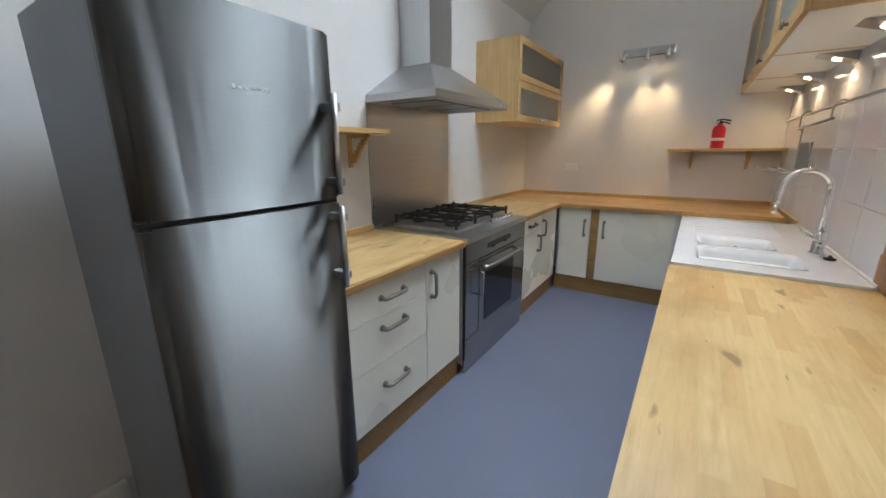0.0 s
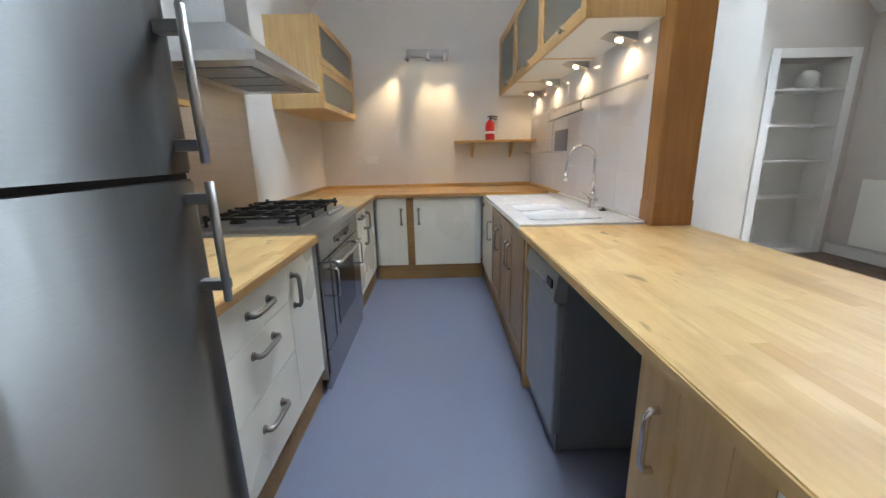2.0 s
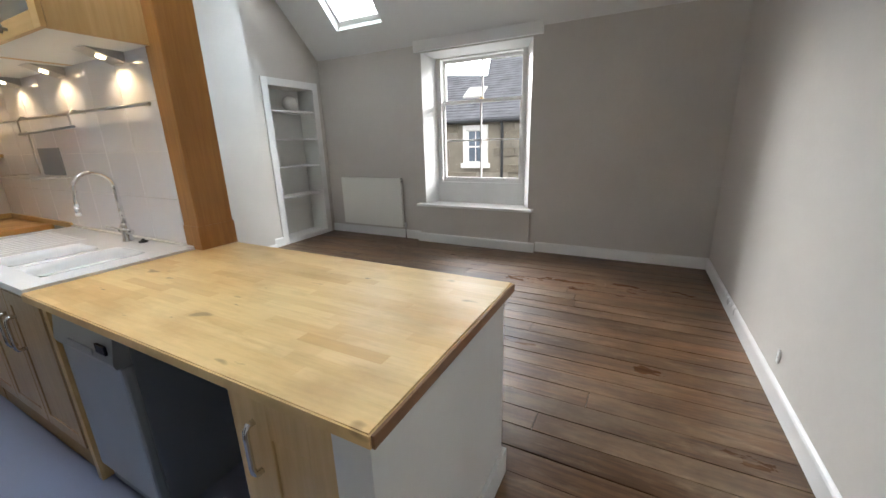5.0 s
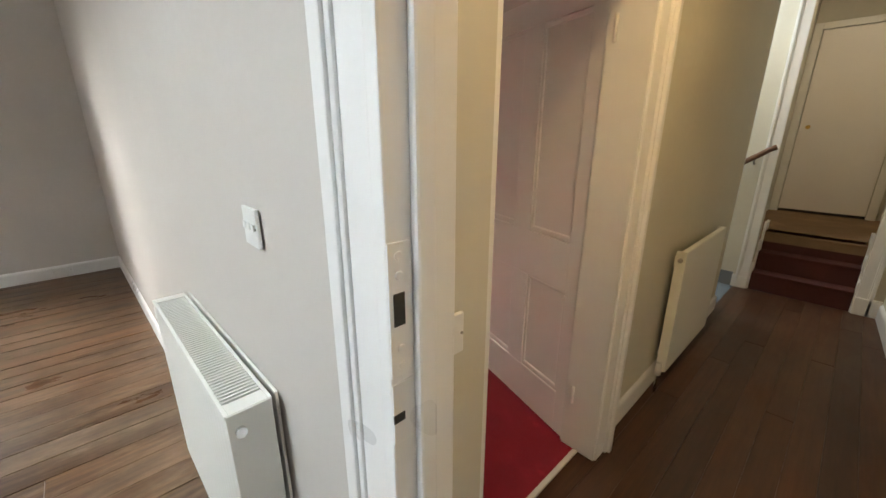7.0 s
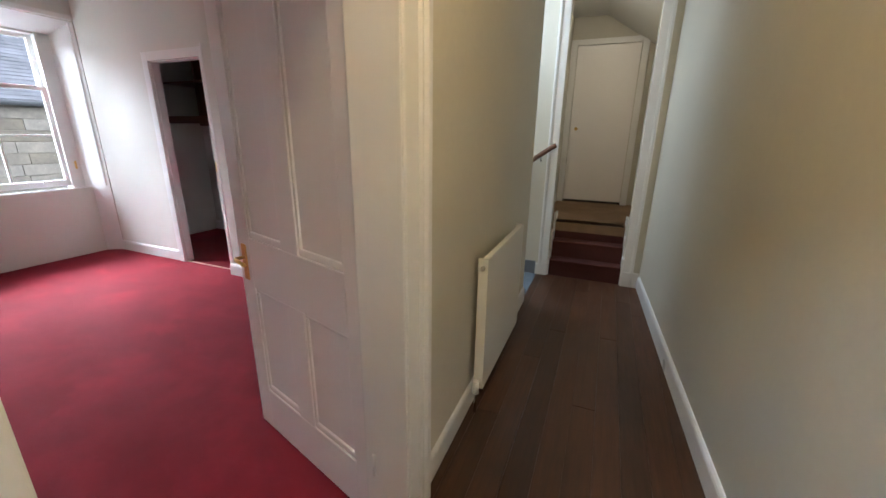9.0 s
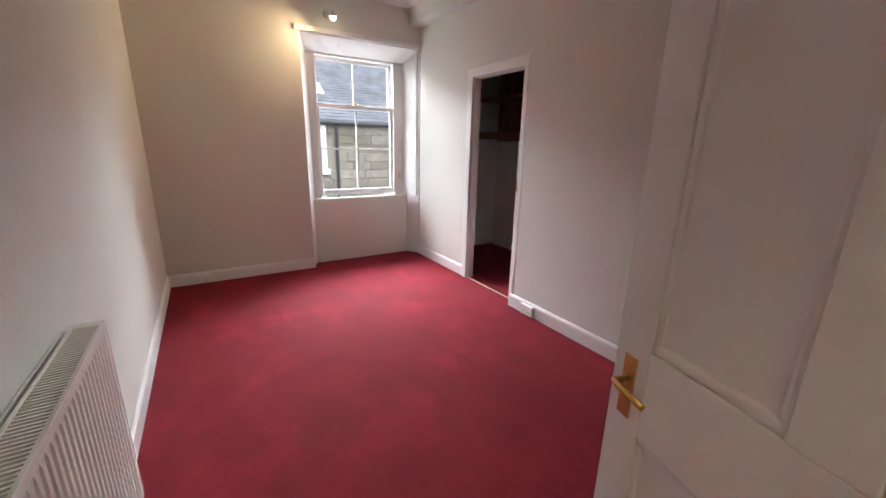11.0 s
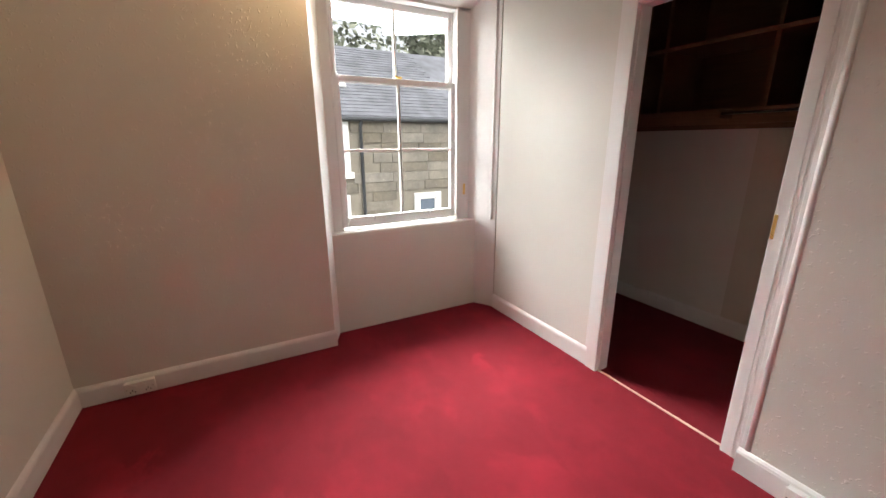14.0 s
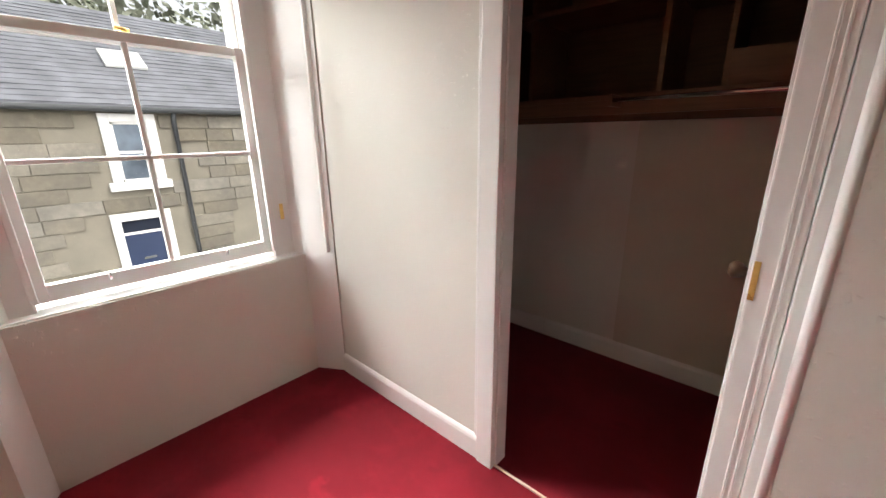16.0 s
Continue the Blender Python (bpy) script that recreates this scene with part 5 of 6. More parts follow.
# wall cabinets over the sink, with lights under them
UX, UZ0, UZ1 = 0.89, 1.925, 2.52
UYS = (2.585, 3.44, 4.33, 5.235)
for y0, y1 in zip(UYS, UYS[1:]):
    c = thing("wall_cabinet", (1.1, (y0 + y1) / 2, UZ0), "beech wall cabinet with a frosted glass door", "cabinet", "wall cabinets over the sink")
    for nm_, p, q in (("side_panel", (UX + 0.022, y0 + 0.001, UZ0), (XP0, y0 + 0.019, UZ1)), ("side_panel", (UX + 0.022, y1 - 0.019, UZ0), (XP0, y1 - 0.001, UZ1)), ("top_panel", (UX + 0.022, y0 + 0.019, UZ1 - 0.02), (XP0, y1 - 0.019, UZ1)), ("back_panel", (XP0 - 0.01, y0 + 0.019, UZ0 + 0.02), (XP0 - 0.001, y1 - 0.019, UZ1 - 0.02))):
        part(nm_, box(p, q, 0.001), M_beech_v, c)
    part("base_panel", box((UX + 0.022, y0 + 0.019, UZ0 + 0.001), (XP0, y1 - 0.019, UZ0 + 0.02)), M_white_unit, c, "white underside")
    d = bmesh.new()
    w_ = 0.07
    for a, e in (((y0, UZ0), (y0 + w_, UZ1)), ((y1 - w_, UZ0), (y1, UZ1)), ((y0 + w_, UZ0), (y1 - w_, UZ0 + w_)), ((y0 + w_, UZ1 - w_), (y1 - w_, UZ1))):
        add_box(d, (UX, a[0] + 0.001, a[1]), (UX + 0.02, e[0] - 0.001 if e[0] == y1 else e[0], e[1]), 0.002)
    d = part("cabinet_door", d, M_beech_h, c, "beech framed door")
    part("pane", box((UX + 0.008, y0 + 0.06, UZ0 + 0.06), (UX + 0.013, y1 - 0.06, UZ1 - 0.06)), M_frost, d, "frosted glass")
    part("knob", lathe([(0.007, 0), (0.007, 0.014), (0.02, 0.018), (0.018, 0.03)], Matrix.Translation((UX, y0 + 0.33, UZ0 + 0.035)) @ Matrix.Rotation(radians(-90), 4, "Y"), 14), M_pewter, d)
for y in (2.89, 3.58, 4.26, 4.93):
    l = thing("cabinet_light", (1.2, y, UZ0), "lit triangular steel under-cabinet spotlight", "light", "under-cabinet lights")
    b = bmesh.new()
    prof = [(1.27, UZ0), (1.11, UZ0), (1.27, UZ0 - 0.05)]
    a = [b.verts.new((px, y - 0.065, pz)) for px, pz in prof]
    e = [b.verts.new((px, y + 0.065, pz)) for px, pz in prof]
    b.faces.new(a)
    b.faces.new(e[::-1])
    for k in range(3):
        b.faces.new((a[k], e[k], e[(k + 1) % 3], a[(k + 1) % 3]))
    part("housing", b, M_steel_h, l)
    dn = Vector((-0.3, 0, -0.95)).normalized()
    q = Vector((0, 0, -1)).rotation_difference(dn).to_matrix().to_4x4()
    m = Matrix.Translation((1.195, y, UZ0 - 0.028)) @ q
    part("bulb", lathe([(0.02, 0.0), (0.02, -0.004), (0.0, -0.005)], m, 16), M_bulb, l, "glowing bulb face")
    part("switch", box((1.262, y - 0.03, UZ0 - 0.055), (1.28, y + 0.03, UZ0 - 0.046), 0.002), M_plastic, l)
    lamp("cabinet_spot", "SPOT", 1.9, Matrix.Translation((1.19, y, UZ0 - 0.045)) @ look((0, 0, 0), (0.05, 0, -1)).to_3x3().to_4x4(), (1, 0.72, 0.4), cone=150, blend=0.6, radius=0.02)

# utensil rail and rack
rl = thing("utensil_rail", (1.24, 3.8, 1.66), "steel utensil rail along the tiled wall", "rail")
part("rail", tube([(1.245, 2.64, 1.665), (1.245, 5.1, 1.665)], 0.0085, 10), M_steel_h, rl)
for y in (2.7, 3.42, 4.3, 5.05):
    part("bracket", add_tube(tube([(1.283, y, 1.665), (1.24, y, 1.665)], 0.007, 8), [(1.283, y, 1.665), (1.28, y, 1.665)], 0.016, 10), M_steel_h, rl)
rk = thing("hanging_rack", (1.2, 3.9, 1.3), "grey metal utensil rack hung from a rail", "rack")
part("crossbar", tube([(1.20, 3.40, 1.585), (1.20, 4.25, 1.565)], 0.008, 8), M_grey_metal, rk)
for y in (3.44, 4.22):
    part("hook", tube([(1.245, y, 1.675), (1.225, y, 1.68), (1.2, y, 1.65), (1.2, y, 1.575)], 0.005, 8), M_steel_h, rk)
for y in (3.62, 4.1):
    part("hanger", tube([(1.2, y + 0.06, 1.555)] + arc((1.2, y + 0.03, 1.555), 0.03, 0, 180, 8, (0, 1, 0), (0, 0, 1)) + [(1.2, y, 1.30)], 0.005, 8), M_steel_h, rk)
part("plate", box((1.185, 3.66, 1.30), (1.192, 3.98, 1.47), 0.002), M_grey_metal, rk, "grey perforated metal plate")
sb_ = bmesh.new()
for x in (1.02, 1.08, 1.14, 1.2):
    add_tube(sb_, [(x, 3.58, 1.295), (x, 4.3, 1.295)], 0.004, 6)
for y in (3.58, 4.3):
    add_tube(sb_, [(1.0, y, 1.295), (1.22, y, 1.295)], 0.006, 6)
part("shelf", sb_, M_steel_h, rk, "wire shelf")


def socket(name, centre, normal, w=0.146, h=0.086, label="white double wall socket", switches=2, depth=0.0):
    """A plate on a wall; normal is x, -x, y or -y."""
    c, n = Vector(centre), Vector(normal)
    side = Vector((0, 0, 1)).cross(n)
    m = Matrix((side.to_4d(), Vector((0, 0, 1, 0)), n.to_4d(), (0, 0, 0, 1))).transposed()
    for i in range(3):
        m[i][3] = c[i]
    m[3][0] = m[3][1] = m[3][2] = 0
    m[3][3] = 1
    s = thing(name, c, label, "socket" if "socket" in label else "switch")
    if depth:
        part("back_box", box((-w / 2 + 0.003, -h / 2 + 0.003, -depth), (w / 2 - 0.003, h / 2 - 0.003, 0.001), 0.002, m), M_plastic, s)
        for x in (-w * 0.25, w * 0.25):
            for k in (-1, 0, 1):
                part("slot", box((x + k * 0.011 - 0.002, -h * (0.3 if k else 0.18), 0.009), (x + k * 0.011 + 0.002, -h * (0.18 if k else 0.02), 0.0095), 0, m), M_black, s)
    part("plate", box((-w / 2, -h / 2, 0), (w / 2, h / 2, 0.009), 0.003, m), M_plastic, s)
    for i in range(switches):
        x = (i - (switches - 1) / 2) * w * 0.3
        part("rocker", box((x - 0.008, -h * 0.06 if w < 0.1 else h * 0.08, 0.009), (x + 0.008, h * 0.12 if w < 0.1 else h * 0.32, 0.0135), 0.002, m), M_plastic, s)
    for x in (-w * 0.42, w * 0.42):
        part("screw", lathe([(0.003, 0), (0.003, 0.002)], m @ Matrix.Translation((x, 0, 0.009)), 8), M_pewter, s)
    return s


socket("wall_socket", (-0.615, YN, 1.24), (0, -1, 0))

# timber post at the end of the partition
ps = single("timber_post", box((1.275, 2.495, 0.91), (1.472, 2.628, 3.7), 0.005), M_pine, "knotty orange pine post standing on the peninsula worktop", "post")
part("base_block", box((1.270, 2.49, 0.911), (1.477, 2.628, 1.04), 0.003), M_pine, ps)

# glazed tiles on the partition
tw = structure("wall_tiles", box((XP0 - 0.003, 2.63, 0.912), (XP0 + 0.006, YN - 0.001, UZ0 + 0.02)), M_grout, "white glazed wall tiles over the sink")
tile_me = None
TH, TL = 0.247, 0.33
for r in range(4):
    for c_ in range(8):
        y0 = 2.632 + c_ * TL
        y1 = min(y0 + TL - 0.003, YN - 0.003)
        z0 = 0.932 + r * (TH + 0.003)
        if y1 - y0 < 0.03:
            continue
        full = abs(y1 - y0 - TL + 0.003) < 1e-4
        if full and tile_me:
            ob = new("tile", tile_me)
        else:
            me = mesh_of("tile", box((-0.005, 0, 0), (0.002, y1 - y0, TH), 0.0012), M_tile)
            if full:
                tile_me = me
            ob = new("tile", me)
        ob.parent = tw
        ob.location = (XP0 - 0.0035, y0, z0)

# ---- radiators ----


def radiator(at, turn, length, z0, z1, depth, label, grille=True, flutes=True, valve_end=0, group=""):
    """A panel radiator. Local x runs along the wall from at, local y out of the wall."""
    r = thing("radiator", (at[0], at[1], z0), label, "radiator", group)
    m = Matrix.Translation((at[0], at[1], 0)) @ Matrix.Rotation(radians(turn), 4, "Z")
    bm = bmesh.new()
    n = max(2, int(length / 0.033))
    fr_, bk = [], []
    zs = (z0, z0 + 0.03, z0 + 0.05, z1 - 0.05, z1 - 0.03, z1)
    cols = []
    for i in range(n * 4 + 1):
        x = length * i / (n * 4)
        wave = (-0.003 if (i % 4 in (1, 2)) else 0.0) if flutes and 4 <= i <= n * 4 - 4 else 0.0
        cols.append([bm.verts.new(m @ Vector((x, depth + (wave if 2 <= k <= 3 else 0), z))) for k, z in enumerate(zs)])
    for a, b in zip(cols, cols[1:]):
        for k in range(len(zs) - 1):
            bm.faces.new((a[k], b[k], b[k + 1], a[k + 1]))
    part("front_panel", bm, M_rad, r)
    b2 = bmesh.new()
    add_box(b2, (0.0, depth - 0.014, z0 + 0.002), (length, depth - 0.008, z1 - 0.004), 0, m)
    if depth > 0.09:
        add_box(b2, (0.01, 0.03, z0 + 0.01), (length - 0.01, 0.042, z1 - 0.012), 0.002, m)
    part("back_panel", b2, M_rad, r)
    if depth > 0.09:
        part("wall_plate", box((0.02, 0.004, z0 + 0.04), (length + 0.012, 0.012, z1 - 0.006), 0.002, m), M_rad, r, "grey-white plate on the wall side")
    for x in (-0.003, length - 0.003):
        part("side_panel", box((x, 0.028 if depth > 0.09 else depth - 0.05, z0 + 0.01), (x + 0.006, depth + 0.001, z1), 0.002, m), M_rad, r)
    if grille:
        g = bmesh.new()
        add_box(g, (0, depth - 0.006, z1 - 0.012), (length, depth + 0.003, z1 + 0.002), 0.001, m)
        add_box(g, (0, 0.026, z1 - 0.012), (length, 0.035, z1 + 0.002), 0.001, m)
        add_box(g, (0, 0.035, z1 - 0.012), (0.04, depth - 0.006, z1 + 0.002), 0.001, m)
        add_box(g, (length - 0.04, 0.035, z1 - 0.012), (length, depth - 0.006, z1 + 0.002), 0.001, m)
        gr = part("top_grille", g, M_rad, r, "slotted white top grille")
        k = int((length - 0.08) / 0.0145)
        sl = mesh_of("slat", box((0, 0.034, 0), (0.006, depth - 0.005, 0.009)), M_rad)
        for i in range(k):
            s = new("slat", sl)
            s.parent = gr
            s.matrix_parent_inverse = Matrix()
            s.matrix_basis = m @ Matrix.Translation((0.042 + i * (length - 0.086) / k, 0, z1 - 0.009))
    else:
        part("top_edge", box((0, depth - 0.03, z1 - 0.02), (length, depth + 0.002, z1), 0.008, m), M_rad, r)
    x = 0.0 if valve_end == 0 else length
    s = -1 if valve_end == 0 else 1
    yv = depth - 0.025
    v = part("valve", add_tube(add_tube(bmesh.new(), [m @ Vector((x, yv, z0 + 0.03)), m @ Vector((x + s * 0.04, yv, z0 + 0.03))], 0.008, 10), [m @ Vector((x + s * 0.04, yv, z0 + 0.06)), m @ Vector((x + s * 0.04, yv, 0.0))], 0.0075, 10), M_chrome, r, "chrome valve and tail pipe")
    part("valve_cap", add_tube(bmesh.new(), [m @ Vector((x + s * 0.04, yv, z0 + 0.0)), m @ Vector((x + s * 0.04, yv, z0 + 0.075))], [0.018, 0.015], 12), M_plastic, v, "white valve cap")
    part("bleed_plug", add_tube(bmesh.new(), [m @ Vector((x, yv, z1 - 0.05)), m @ Vector((x + s * 0.014, yv, z1 - 0.05))], 0.013, 10), M_chrome, r)
    for f in (0.15, 0.85):
        for za, zb in ((z0 + 0.05, z0 + 0.09), (z1 - 0.12, z1 - 0.06)):
            part("wall_bracket", box((length * f, -0.002, za), (length * f + 0.03, depth - 0.012, zb), 0, m), M_rad, r)
    return r


radiator((0.318, -0.397), 1.37, 0.885, 0.13, 0.852, 0.13, "white double panel radiator with a slotted top grille")
radiator((XF, 3.645), 90, 1.14, 0.175, 0.92, 0.08, "flat cream single panel radiator beside the window", False, False, 0)
radiator((0.066, -3.26), 90, 0.85, 0.12, 0.863, 0.088, "narrow white single panel radiator on the hall wall", False, False, 1)
# bedroom radiator looks -y
radiator((2.03, YB), 180, 1.1, 0.15, 0.87, 0.105, "white double panel radiator on the bedroom wall")

# ---- living room ----
# press: shelved recess in the north wall
pr_ = thing("press_shelves", (4.4, YL, 0), "white framed built-in shelf recess with five shelves", "shelves")
b = bmesh.new()
PX0, PX1, PZ0, PZ1 = 3.99, 4.79, 0.06, 2.24
for a, e in (((PX0 - 0.105, -0.018, 0.0), (PX0, 0.004, PZ1 + 0.1)), ((PX1, -0.018, 0.0), (PX1 + 0.105, 0.004, PZ1 + 0.1)), ((PX0, -0.018, PZ1), (PX1, 0.004, PZ1 + 0.1)), ((PX0, -0.018, 0.0), (PX1, 0.004, PZ0))):
    add_box(b, (a[0], YL + a[1], a[2]), (e[0], YL + e[1], e[2]), 0.004)
part("frame", b, M_trim, pr_)
part("back_board", box((PX0 - 0.004, YL + 0.30, PZ0), (PX1 + 0.004, YL + 0.31, PZ1)), M_white_unit, pr_)
sdb = bmesh.new()
for x0, x1 in ((PX0 - 0.01, PX0 + 0.002), (PX1 - 0.002, PX1 + 0.01)):
    add_box(sdb, (x0, YL + 0.002, PZ0), (x1, YL + 0.30, PZ1))
part("side_lining", sdb, M_white_unit, pr_)
for z in (0.68, 1.12, 1.52, 1.915):
    part("shelf", box((PX0 + 0.003, YL + 0.006, z - 0.011), (PX1 - 0.003, YL + 0.30, z + 0.011), 0.003), M_trim, pr_)
part("bottom_shelf", box((PX0 + 0.003, YL + 0.005, PZ0 - 0.02), (PX1 - 0.003, YL + 0.30, PZ0 + 0.005)), M_trim, pr_)
gl = Matrix.Translation((4.48, YL + 0.15, 1.926))
single("glass_globe", lathe([(0.05, 0), (0.07, 0.004), (0.105, 0.06), (0.115, 0.11), (0.10, 0.17), (0.06, 0.205), (0.05, 0.21), (0.045, 0.205), (0.09, 0.165), (0.105, 0.11), (0.095, 0.06), (0.06, 0.012)], gl, 28), plain("milky_glass", (0.72, 0.71, 0.66), 0.15, 0, 0.02, 6, 0, coat=0.4), "milky glass lamp globe resting on a shelf", "globe")
socket("light_switch", (0.337, -0.393, 1.272), (0, 1, 0), 0.086, 0.086, "white three gang light switch", 3)
socket("skirting_socket", (XF - 0.02, 0.19, 0.075), (-1, 0, 0), 0.146, 0.075, "grey double socket on the skirting", 2)
socket("wall_socket", (2.6, -0.338, 0.26), (0, 1, 0), 0.03, 0.075, "small white aerial socket", 0)
socket("hall_switch", (-0.105, -0.552, 1.122), (-1, 0, 0), 0.08, 0.08, "white light switch beside the door casing", 1)

# strike plate on the door lining
sp_ = thing("strike_plate", (-0.186, -0.41, 1.2), "white painted lock strike plate let into the door lining", "strike plate")
part("plate", box((-0.192, -0.377, 1.165), (-0.187, -0.41, 1.347), 0.001), M_trim, sp_)
part("latch_hole", box((-0.193, -0.383, 1.238), (-0.191, -0.40, 1.282)), M_black, sp_, "dark latch hole")
for z in (1.18, 1.205, 1.305, 1.33):
    part("screw", lathe([(0.006, 0), (0.005, 0.0015)], Matrix.Translation((-0.192, -0.393, z)) @ Matrix.Rotation(radians(-90), 4, "Y"), 10), M_trim, sp_)
part("bolt_plate", box((-0.192, -0.377, 1.06), (-0.187, -0.41, 1.155), 0.001), M_trim, sp_)
part("keyhole", box((-0.193, -0.377, 1.095), (-0.191, -0.395, 1.108)), M_black, sp_)

# ---- hall ----
# panelled bedroom door, standing open
DH, DF = (0.150, -1.622), (0.992, -1.869)
ang = math.atan2(DF[1] - DH[1], DF[0] - DH[0])
DW_ = math.hypot(DF[0] - DH[0], DF[1] - DH[1])
dm = Matrix.Translation((DH[0], DH[1], 0)) @ Matrix.Rotation(ang, 4, "Z")
bd = thing("door_2", (DH[0], DH[1], 0.012), "white gloss four panel door standing open", "", "", "structure")
T = 0.038
def dpart(name, u0, u1, z0, z1, v0=0.0, v1=T, bevel=0.003, material=None, parent=None):
    return part(name, box((u0, v0 - T, z0), (u1, v1 - T, z1), bevel, dm), material or M_door_paint, parent or bd)
ST, MU = 0.105, 0.115
mid = DW_ / 2
for u0, u1 in ((0, ST), (DW_ - ST, DW_)):
    dpart("stile", u0, u1, 0.012, 2.035)
for z0, z1 in ((0.012, 0.235), (0.77, 1.0), (1.925, 2.035)):
    dpart("rail", ST, DW_ - ST, z0, z1)
for z0, z1 in ((0.235, 0.77), (1.0, 1.925)):
    dpart("muntin", mid - MU / 2, mid + MU / 2, z0, z1)
    for u0, u1 in ((ST, mid - MU / 2), (mid + MU / 2, DW_ - ST)):
        p = dpart("panel", u0 - 0.004, u1 + 0.004, z0 - 0.004, z1 + 0.004, 0.013, T - 0.013, 0)
        for a, e in (((u0, z0), (u1, z0 + 0.03)), ((u0, z1 - 0.02), (u1, z1)), ((u0, z0 + 0.02), (u0 + 0.018, z1 - 0.02)), ((u1 - 0.018, z0 + 0.02), (u1, z1 - 0.02))):
            dpart("moulding", a[0], e[0], a[1], e[1], 0.004, T - 0.004, 0.0085, None, p)
hu = DW_ - 0.055
h = dpart("handle_plate", hu - 0.02, hu + 0.02, 0.80, 0.965, T, T + 0.005, 0.002, M_brass)
tagged(h, "polished brass lever handle")
part("lever", add_tube(bmesh.new(), [dm @ Vector(p) for p in ((hu, 0.0, 0.905), (hu, 0.045, 0.905), (hu - 0.015, 0.05, 0.905), (hu - 0.1, 0.05, 0.9))], 0.008, 10), M_brass, h)
part("far_lever", add_tube(bmesh.new(), [dm @ Vector(p) for p in ((hu, -T, 0.905), (hu, -T - 0.045, 0.905), (hu - 0.1, -T - 0.05, 0.9))], 0.008, 10), M_brass, h)
for z in (0.25, 1.78):
    part("hinge", add_tube(bmesh.new(), [dm @ Vector((-0.006, 0.002, z)), dm @ Vector((-0.006, 0.002, z + 0.09))], 0.007, 8), M_trim, bd)

# steps up to the landing
st = structure("stairs", box((-0.75, -5.02, 0), (-0.04, -5.03, 0.3)), M_stair, "three steep steps with maroon carpet")
for i in range(3):
    y = -4.742 - 0.13 * i
    part("riser", box((-0.752, y - 0.13, 0.0), (-0.05, y, 0.18 * (i + 1) - 0.022), 0.003), M_stair, st, "maroon carpeted riser")
    part("tread", box((-0.752, y - 0.15, 0.18 * (i + 1) - 0.022), (-0.05, y + 0.016, 0.18 * (i + 1)), 0.01), M_stair if i < 2 else M_landing, st, "worn brown carpet nosing")
structure("floor_landing", box((-0.9, -5.0, 0.44), (0.14, -6.56, 0.54)), M_landing, "brown carpeted landing")
sg = bmesh.new()
for x0, x1 in ((-0.775, -0.752), (-0.05, -0.027)):
    for i in range(3):
        add_box(sg, (x0, -4.735 - 0.13 * i, 0), (x1, -4.9 - 0.13 * i, 0.18 * (i + 1) + 0.09), 0.004)
structure("trim_stair_string", sg, M_trim)
structure("trim_stair_block", add_box(box((-0.76, -4.70, 0), (-0.92, -4.735, 0.15), 0.006), (-0.035, -4.705, 0), (0.09, -4.735, 0.12), 0.004), M_trim)
skirting("baseboard_landing", (0.12, -6.52), (0.12, -4.9), 1, 0.54)
ld_ = thing("door_3", (-0.37, -6.5, 0.55), "plain flush cream cupboard door with a small knob", "", "", "structure")
part("leaf", box((-0.715, -6.475, 0.575), (0.035, -6.515, 2.565), 0.003), M_door_paint, ld_)
fb_ = bmesh.new()
add_box(fb_, (0.042, -6.46, 0.54), (0.12, -6.52, 2.64), 0.004)
add_box(fb_, (-0.722, -6.46, 0.54), (-0.80, -6.52, 2.64), 0.004)
add_box(fb_, (-0.722, -6.46, 2.572), (0.042, -6.52, 2.64), 0.004)
part("door_frame", fb_, M_trim, ld_)
# A solid black strip stands in for the shade below the leaf.
part("gap", box((-0.72, -6.49, 0.542), (0.04, -6.51, 0.574)), M_black, ld_, "black strip for the shade in the gap under the door")
part("knob", lathe([(0.008, 0), (0.008, 0.025), (0.022, 0.035), (0.022, 0.05), (0.01, 0.058)], Matrix.Translation((-0.045, -6.475, 1.54)) @ Matrix.Rotation(radians(-90), 4, "X"), 16), M_brass, ld_, "small brass knob")
hr = thing("handrail", (0.1, -4.7, 1.2), "short dark wooden handrail on the stairwell wall", "handrail")
part("rail", tube([(-0.02, -4.665, 1.355), (0.02, -4.66, 1.335), (0.6, -4.66, 0.92)], 0.024, 12), M_shelf_dark, hr)
part("bracket", tube([(0.12, -4.73, 1.2), (0.12, -4.68, 1.2), (0.12, -4.662, 1.25)], 0.007, 8), M_pewter, hr)
structure("baseboard_stairwell", box((0.09, -4.715, 0.0), (1.5, -4.73, 0.14), 0.003), M_grey_metal)
pl_ = thing("ceiling_lamp", (-0.55, -0.95, 2.95), "glowing warm glass ceiling lamp in the hall", "lamp")
part("base", lathe([(0.06, 0.0), (0.06, -0.02), (0.03, -0.03)], Matrix.Translation((-0.55, -0.95, 2.95))), M_plastic, pl_)
part("globe", lathe([(0.03, -0.03), (0.07, -0.05), (0.085, -0.09), (0.07, -0.135), (0.01, -0.155)], Matrix.Translation((-0.55, -0.95, 2.95))), M_bulb_hall, pl_, "glowing globe")
lamp("hall_light", "POINT", 8.0, Matrix.Translation((-0.55, -0.95, 2.7)), (1, 0.71, 0.36), radius=0.08)
lamp("daylight_stairwell", "AREA", 9, look((0.85, -4.34, 2.9), (0.6, -4.4, 0)), (0.8, 0.9, 1), size=(0.7, 0.5))
# Added warm fill aimed at the landing door; no real source stands here.
lamp("landing_daylight", "AREA", 3.2, look((-0.35, -5.05, 2.85), (-0.37, -6.5, 1.0)), (1, 0.84, 0.6), size=(0.4, 0.6))

